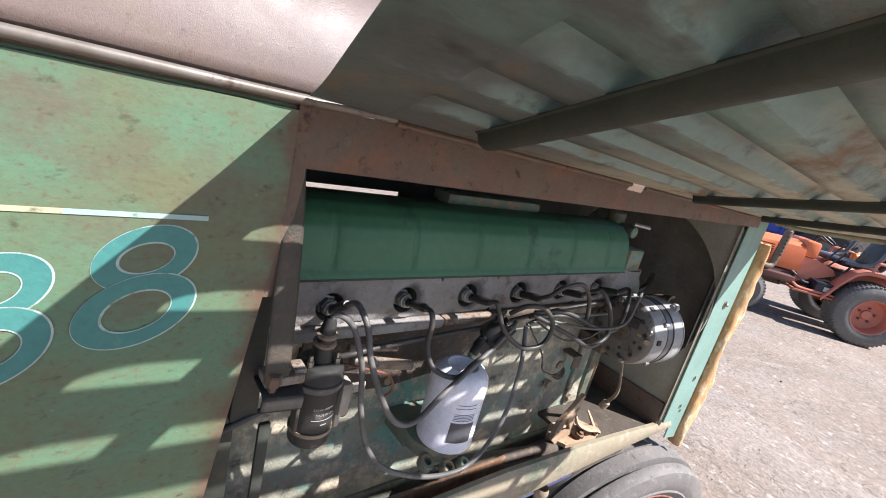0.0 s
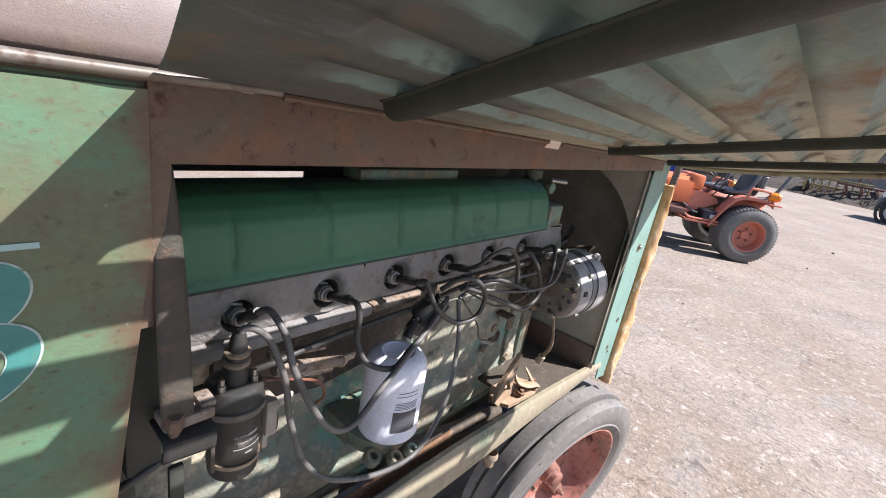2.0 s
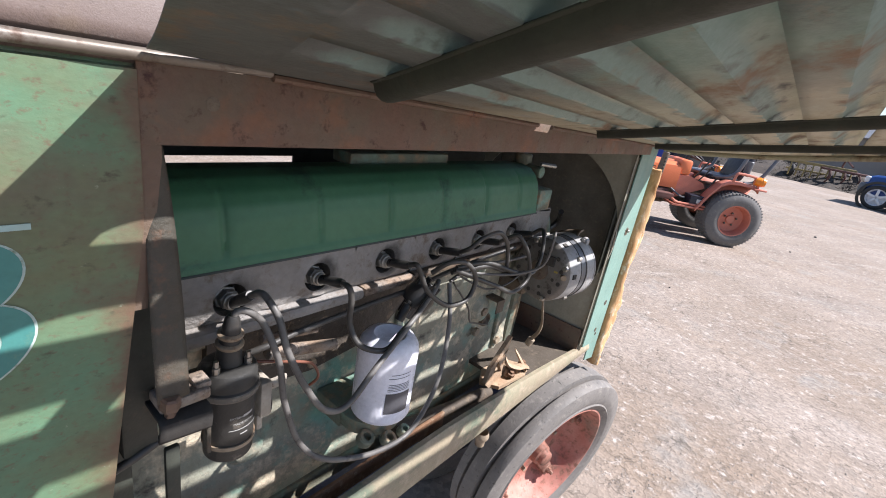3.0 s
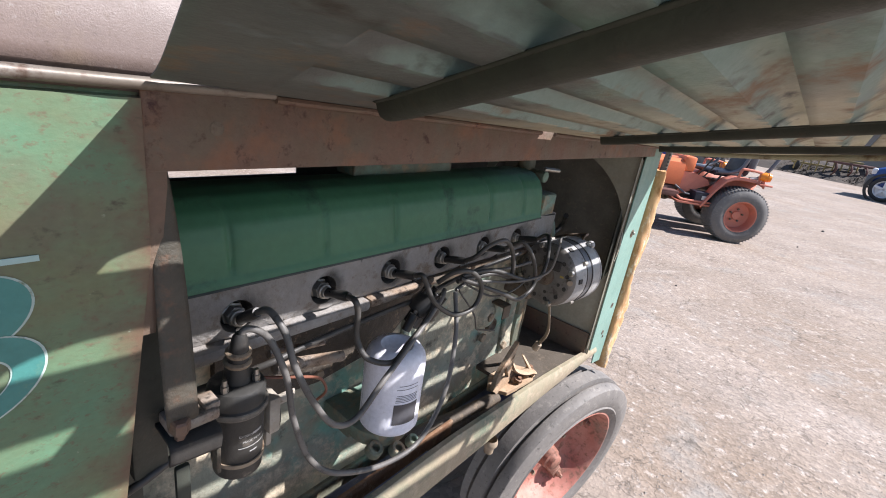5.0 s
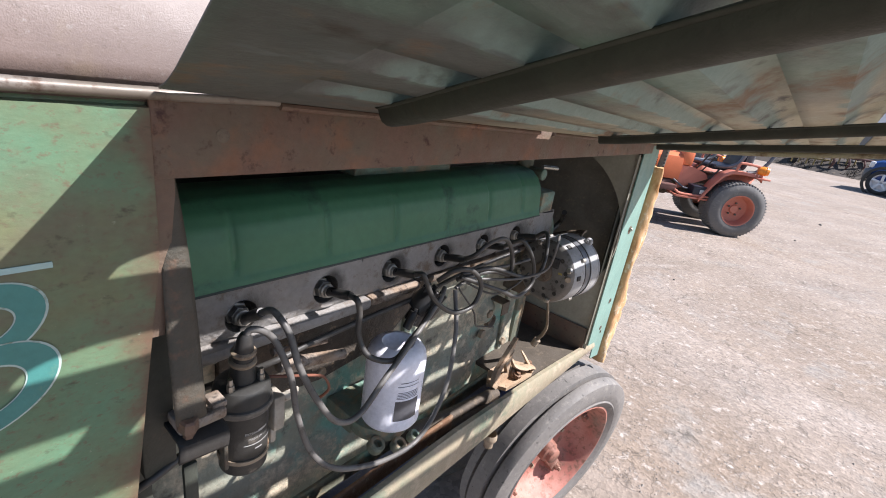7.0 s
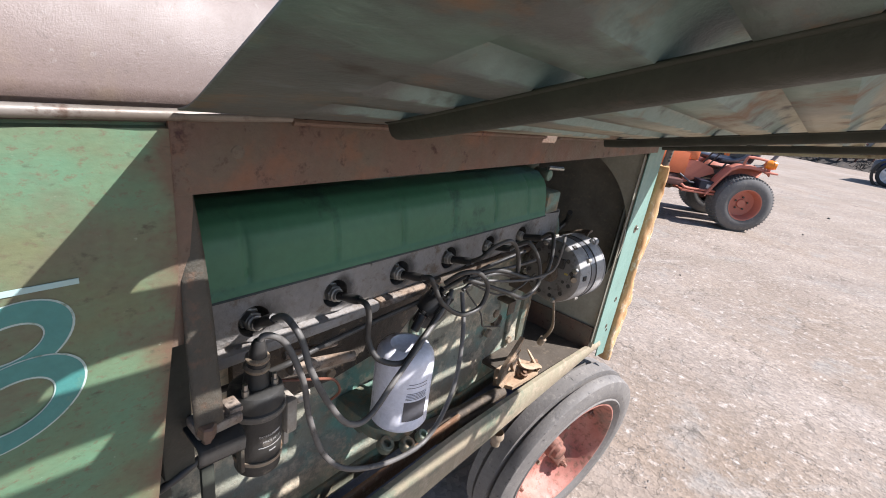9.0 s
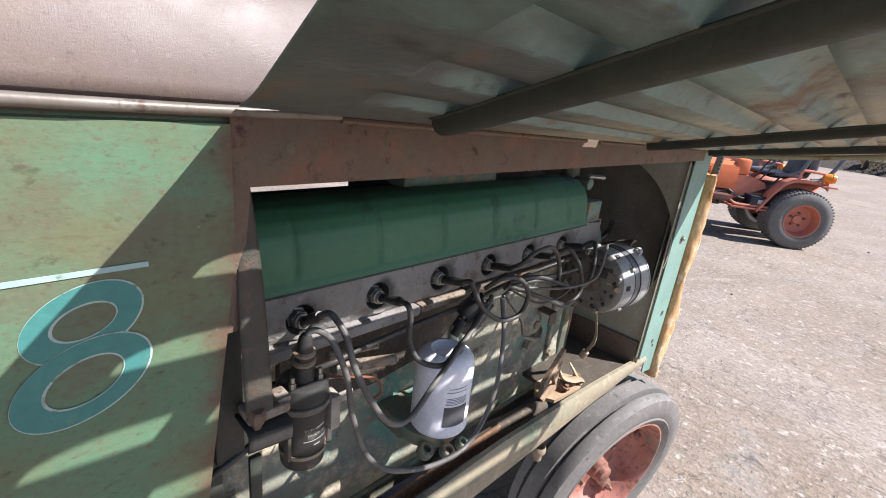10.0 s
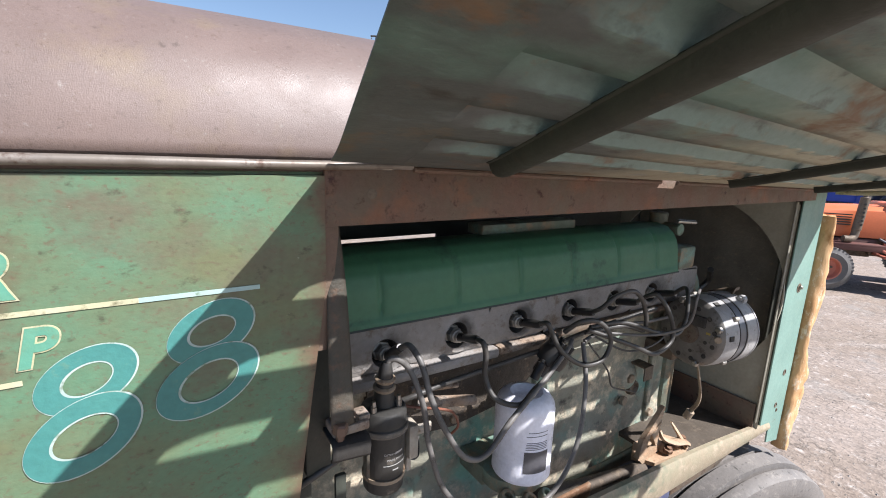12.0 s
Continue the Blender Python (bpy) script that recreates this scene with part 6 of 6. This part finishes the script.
for s in (-1, 1):
    bm = B()
    add_box(bm, s * 0.72 - 0.14, s * 0.72 + 0.14, 1.84, 1.97, 0.74, 0.93, 0.04)
    part("headlamp", bm, SILVER, car)
    for y in (1.52, -1.38):
        wheel("wheel", car, (s * 0.86, y, 0.36), 0.36, 0.24, 0.24, TYRE_DARK, SILVER, side=s, label="black tyre on a silver alloy wheel")
        bm = B()
        for i in range(5):
            t = i * 2 * math.pi / 5
            m = Matrix.Translation((s * 0.972, y, 0.36)) @ Matrix.Rotation(t, 4, "X")
            add_box(bm, -0.015, 0.015, -0.035, 0.035, 0.03, 0.235, 0.008, m)
        part("wheel_spoke", bm, SILVER, car)
        bm = B()
        add_lathe(bm, (s * 0.955, y, 0.36), (-s, 0, 0), [(-0.01, 0.475), (0.03, 0.475), (0.03, 0.40), (-0.012, 0.40), (-0.01, 0.475)], 36)
        part("wheel_arch", bm, BLACK, car)
car.matrix_world = pose(19.4, -3.38, 0, 0, 0, -11)

# ---- farm implements along the bank ----
rake = thing("hay_rake", "old yellow hay rake standing on the bank", "implement")
for i in range(9):
    bm = B()
    add_tube(bm, [(0.28 * i, 0, 0.75), (0.28 * i, -0.12, 0.5), (0.28 * i, -0.05, 0.12)], 0.03, seg=6, per=4)
    part("tine", bm, YELLOW, rake)
bm = B()
add_box(bm, -0.1, 2.4, -0.06, 0.06, 0.70, 0.82, 0.02)
add_box(bm, -0.1, 2.4, 0.25, 0.33, 0.36, 0.44, 0.02)
part("beam", bm, YELLOW, rake, "yellow steel beam")
for x in (0.1, 2.2):
    bm = B()
    add_lathe(bm, (x, 0.5, 0.3), (1, 0, 0), [(0, 0), (0, 0.26), (0.05, 0.3), (0.11, 0.3), (0.16, 0.26), (0.16, 0)], 24)
    part("ground_wheel", bm, TYRE_DARK, rake)
rake.matrix_world = pose(26.6, 1.0, 0.1, 0, 0, -78)

for x, y, a, material, label in ((26.6, -1.1, -60, RED_MACHINE, "dull red cultivator frame"), (27.6, -2.9, -20, IRON, "dark rusty harrow frame")):
    imp = thing("farm_implement", label, "implement", group="implements on the bank")
    bm = B()
    add_box(bm, -0.8, 0.8, -0.05, 0.05, 0.55, 0.65, 0.02)
    add_box(bm, -0.8, 0.8, 0.55, 0.65, 0.55, 0.65, 0.02)
    for xx in (-0.75, 0.0, 0.75):
        add_box(bm, xx - 0.05, xx + 0.05, 0, 0.6, 0.56, 0.64, 0.01)
    part("frame", bm, material, imp)
    for i in range(6):
        bm = B()
        add_tube(bm, [(-0.75 + 0.3 * i, 0.6 * (i % 2), 0.6), (-0.75 + 0.3 * i, 0.6 * (i % 2) - 0.15, 0.3), (-0.75 + 0.3 * i, 0.6 * (i % 2) + 0.08, 0.02)], 0.035, seg=6, per=4)
        part("tine", bm, material, imp)
    bm = B()
    add_tube(bm, [(0, 0.6, 0.6), (0, 0.5, 1.05), (0, -0.1, 0.85)], 0.04, seg=6, per=4)
    part("hitch_mast", bm, material, imp)
    imp.matrix_world = pose(x, y, 0.18, 0, 0, a)

# dark bank of dry brush behind the implements
bm = B()
rng = random.Random(9)
add_sheet(bm, lambda u, v: (26.0 + 3.5 * v + 0.35 * u + 0.4 * noise.noise((u * 0.7, v, 0)), u, 0.0 + 0.75 * math.sin(v * math.pi * 0.55) + 0.2 * noise.noise((u * 1.3, v * 3, 5)) * (v > 0)), steps(-16, 26, 90), steps(0, 1, 8))
tagged(part("earth_bank", bm, mat("dark_bank_earth", (0.068, 0.054, 0.044), (0.040, 0.034, 0.029), (0.104, 0.080, 0.060), rough=0.95, s1=1.2, s2=5, amount=0.35, bump=0.5)), "low dark bank of dry earth and weeds", "bank", kind="structure")
bm = B()
for _ in range(9000):
    u, v = rng.uniform(-16, 26), rng.random()
    x = 26.0 + 3.5 * v + 0.35 * u
    z = 0.75 * math.sin(v * math.pi * 0.55) - 0.05
    h = rng.uniform(0.05, 0.17)
    c = Vector((x, u, z))
    d = Vector((rng.uniform(-0.2, 0.2), rng.uniform(-0.25, 0.25), h))
    s = Vector((0.01, rng.uniform(0.012, 0.03), 0))
    bm.faces.new([bm.verts.new(p) for p in (c - s, c + s, c + d)])
tagged(part("dry_weeds", bm, BRUSH, smooth=0), "dry brown weeds along the bank", "weeds", kind="stuff")

# pale shed and bare trees far behind
shed = thing("storage_shed", "long pale sheet-metal shed far behind the bank", "shed")
bm = B()
add_box(bm, 0, 6, 0, 18, 0, 3.0)
part("wall", bm, PALE_WALL, shed, smooth=0)
bm = B()
for s in (0, 1):
    add_plate(bm, [(-0.3, -0.3), (3.3, -0.3), (3.3, 18.3), (-0.3, 18.3)], 0.08, Matrix.Translation((0 if s == 0 else 6, 0 if s == 0 else 18, 3.0)) @ Matrix.Rotation(math.pi * s, 4, "Z") @ Matrix.Rotation(radians(-16), 4, "Y"))
part("roof", bm, GREY_METAL, shed, smooth=0)
shed.matrix_world = pose(46, -14, 0, 0, 0, 6)
for k in range(22):
    rng = random.Random(100 + k)
    tree = thing("bare_tree", "bare brown tree far behind the yard", "tree", group="trees behind the yard")
    bm = B()
    h = rng.uniform(5, 8)
    add_tube(bm, [(0, 0, 0), (0.1, 0.05, h * 0.3), (0.0, 0.1, h * 0.65)], lambda t: 0.16 * (1 - 0.7 * t), seg=7, per=3)
    part("trunk", bm, BRUSH, tree)
    bm = B()
    for i in range(26):
        z = h * rng.uniform(0.25, 0.65)
        a = rng.uniform(0, 6.28)
        out = rng.uniform(0.8, 2.2)
        p = Vector((0, 0.05, z))
        q = p + Vector((out * math.cos(a), out * math.sin(a), rng.uniform(0.6, 1.8)))
        add_tube(bm, [p, p.lerp(q, 0.5) + Vector((0, 0, 0.2)), q], lambda t: 0.05 * (1 - 0.8 * t), seg=5, per=2)
        for _ in range(7):
            b0 = p.lerp(q, rng.uniform(0.3, 1))
            b1 = b0 + Vector((rng.uniform(-0.7, 0.7), rng.uniform(-0.7, 0.7), rng.uniform(0.1, 0.8)))
            add_tube(bm, [b0, b1], 0.014, seg=3, per=1)
    part("crown", bm, BRUSH, tree, smooth=0)
    tree.matrix_world = pose(60 + rng.uniform(-5, 25), -45 + k * 5.2 + rng.uniform(-2, 2), 0, 0, 0, rng.uniform(0, 360))

# utility pole far behind the tractor
pole = thing("utility_pole", "tall brown wooden utility pole with a crossarm", "pole")
bm = B()
add_rod(bm, (0, 0, -0.05), (0, 0, 11.35), 0.15, 0.10)
part("mast", bm, BRUSH, pole)
bm = B()
add_box(bm, -0.75, 0.75, -0.05, 0.05, 11.28, 11.40, 0.01)
part("crossarm", bm, BRUSH, pole)
for x in (-0.66, -0.3, 0.3, 0.66):
    bm = B()
    add_lathe(bm, (x, 0, 11.28), (0, 0, -1), [(0, 0), (0, 0.03), (0.06, 0.035), (0.1, 0.06), (0.18, 0.05), (0.18, 0)], 10)
    part("insulator", bm, GREY_METAL, pole)
pole.matrix_world = pose(18.0, 39.3, 0, 0, 0, -30)

# dark clods lying on the yard
for x, y, r, seed in ((9.321, -0.543, 0.022, 1), (3.916, 0.341, 0.008, 2), (7.238, -0.315, 0.012, 3)):
    clod = thing("earth_clod", "small dark clod of earth lying on the gravel", "clod", group="clods on the yard")
    bm = B()
    bmesh.ops.create_icosphere(bm, subdivisions=2, radius=r)
    for v in bm.verts:
        v.co *= 1 + 0.35 * noise.noise(v.co / r * 1.4 + Vector((seed * 7, 0, 0)))
        v.co.z *= 0.7
    part("lump", bm, TYRE_DARK, clod, smooth=20)
    clod.matrix_world = pose(x, y, ground_height(x, y) + r * 0.3, 0, 0, seed * 50)
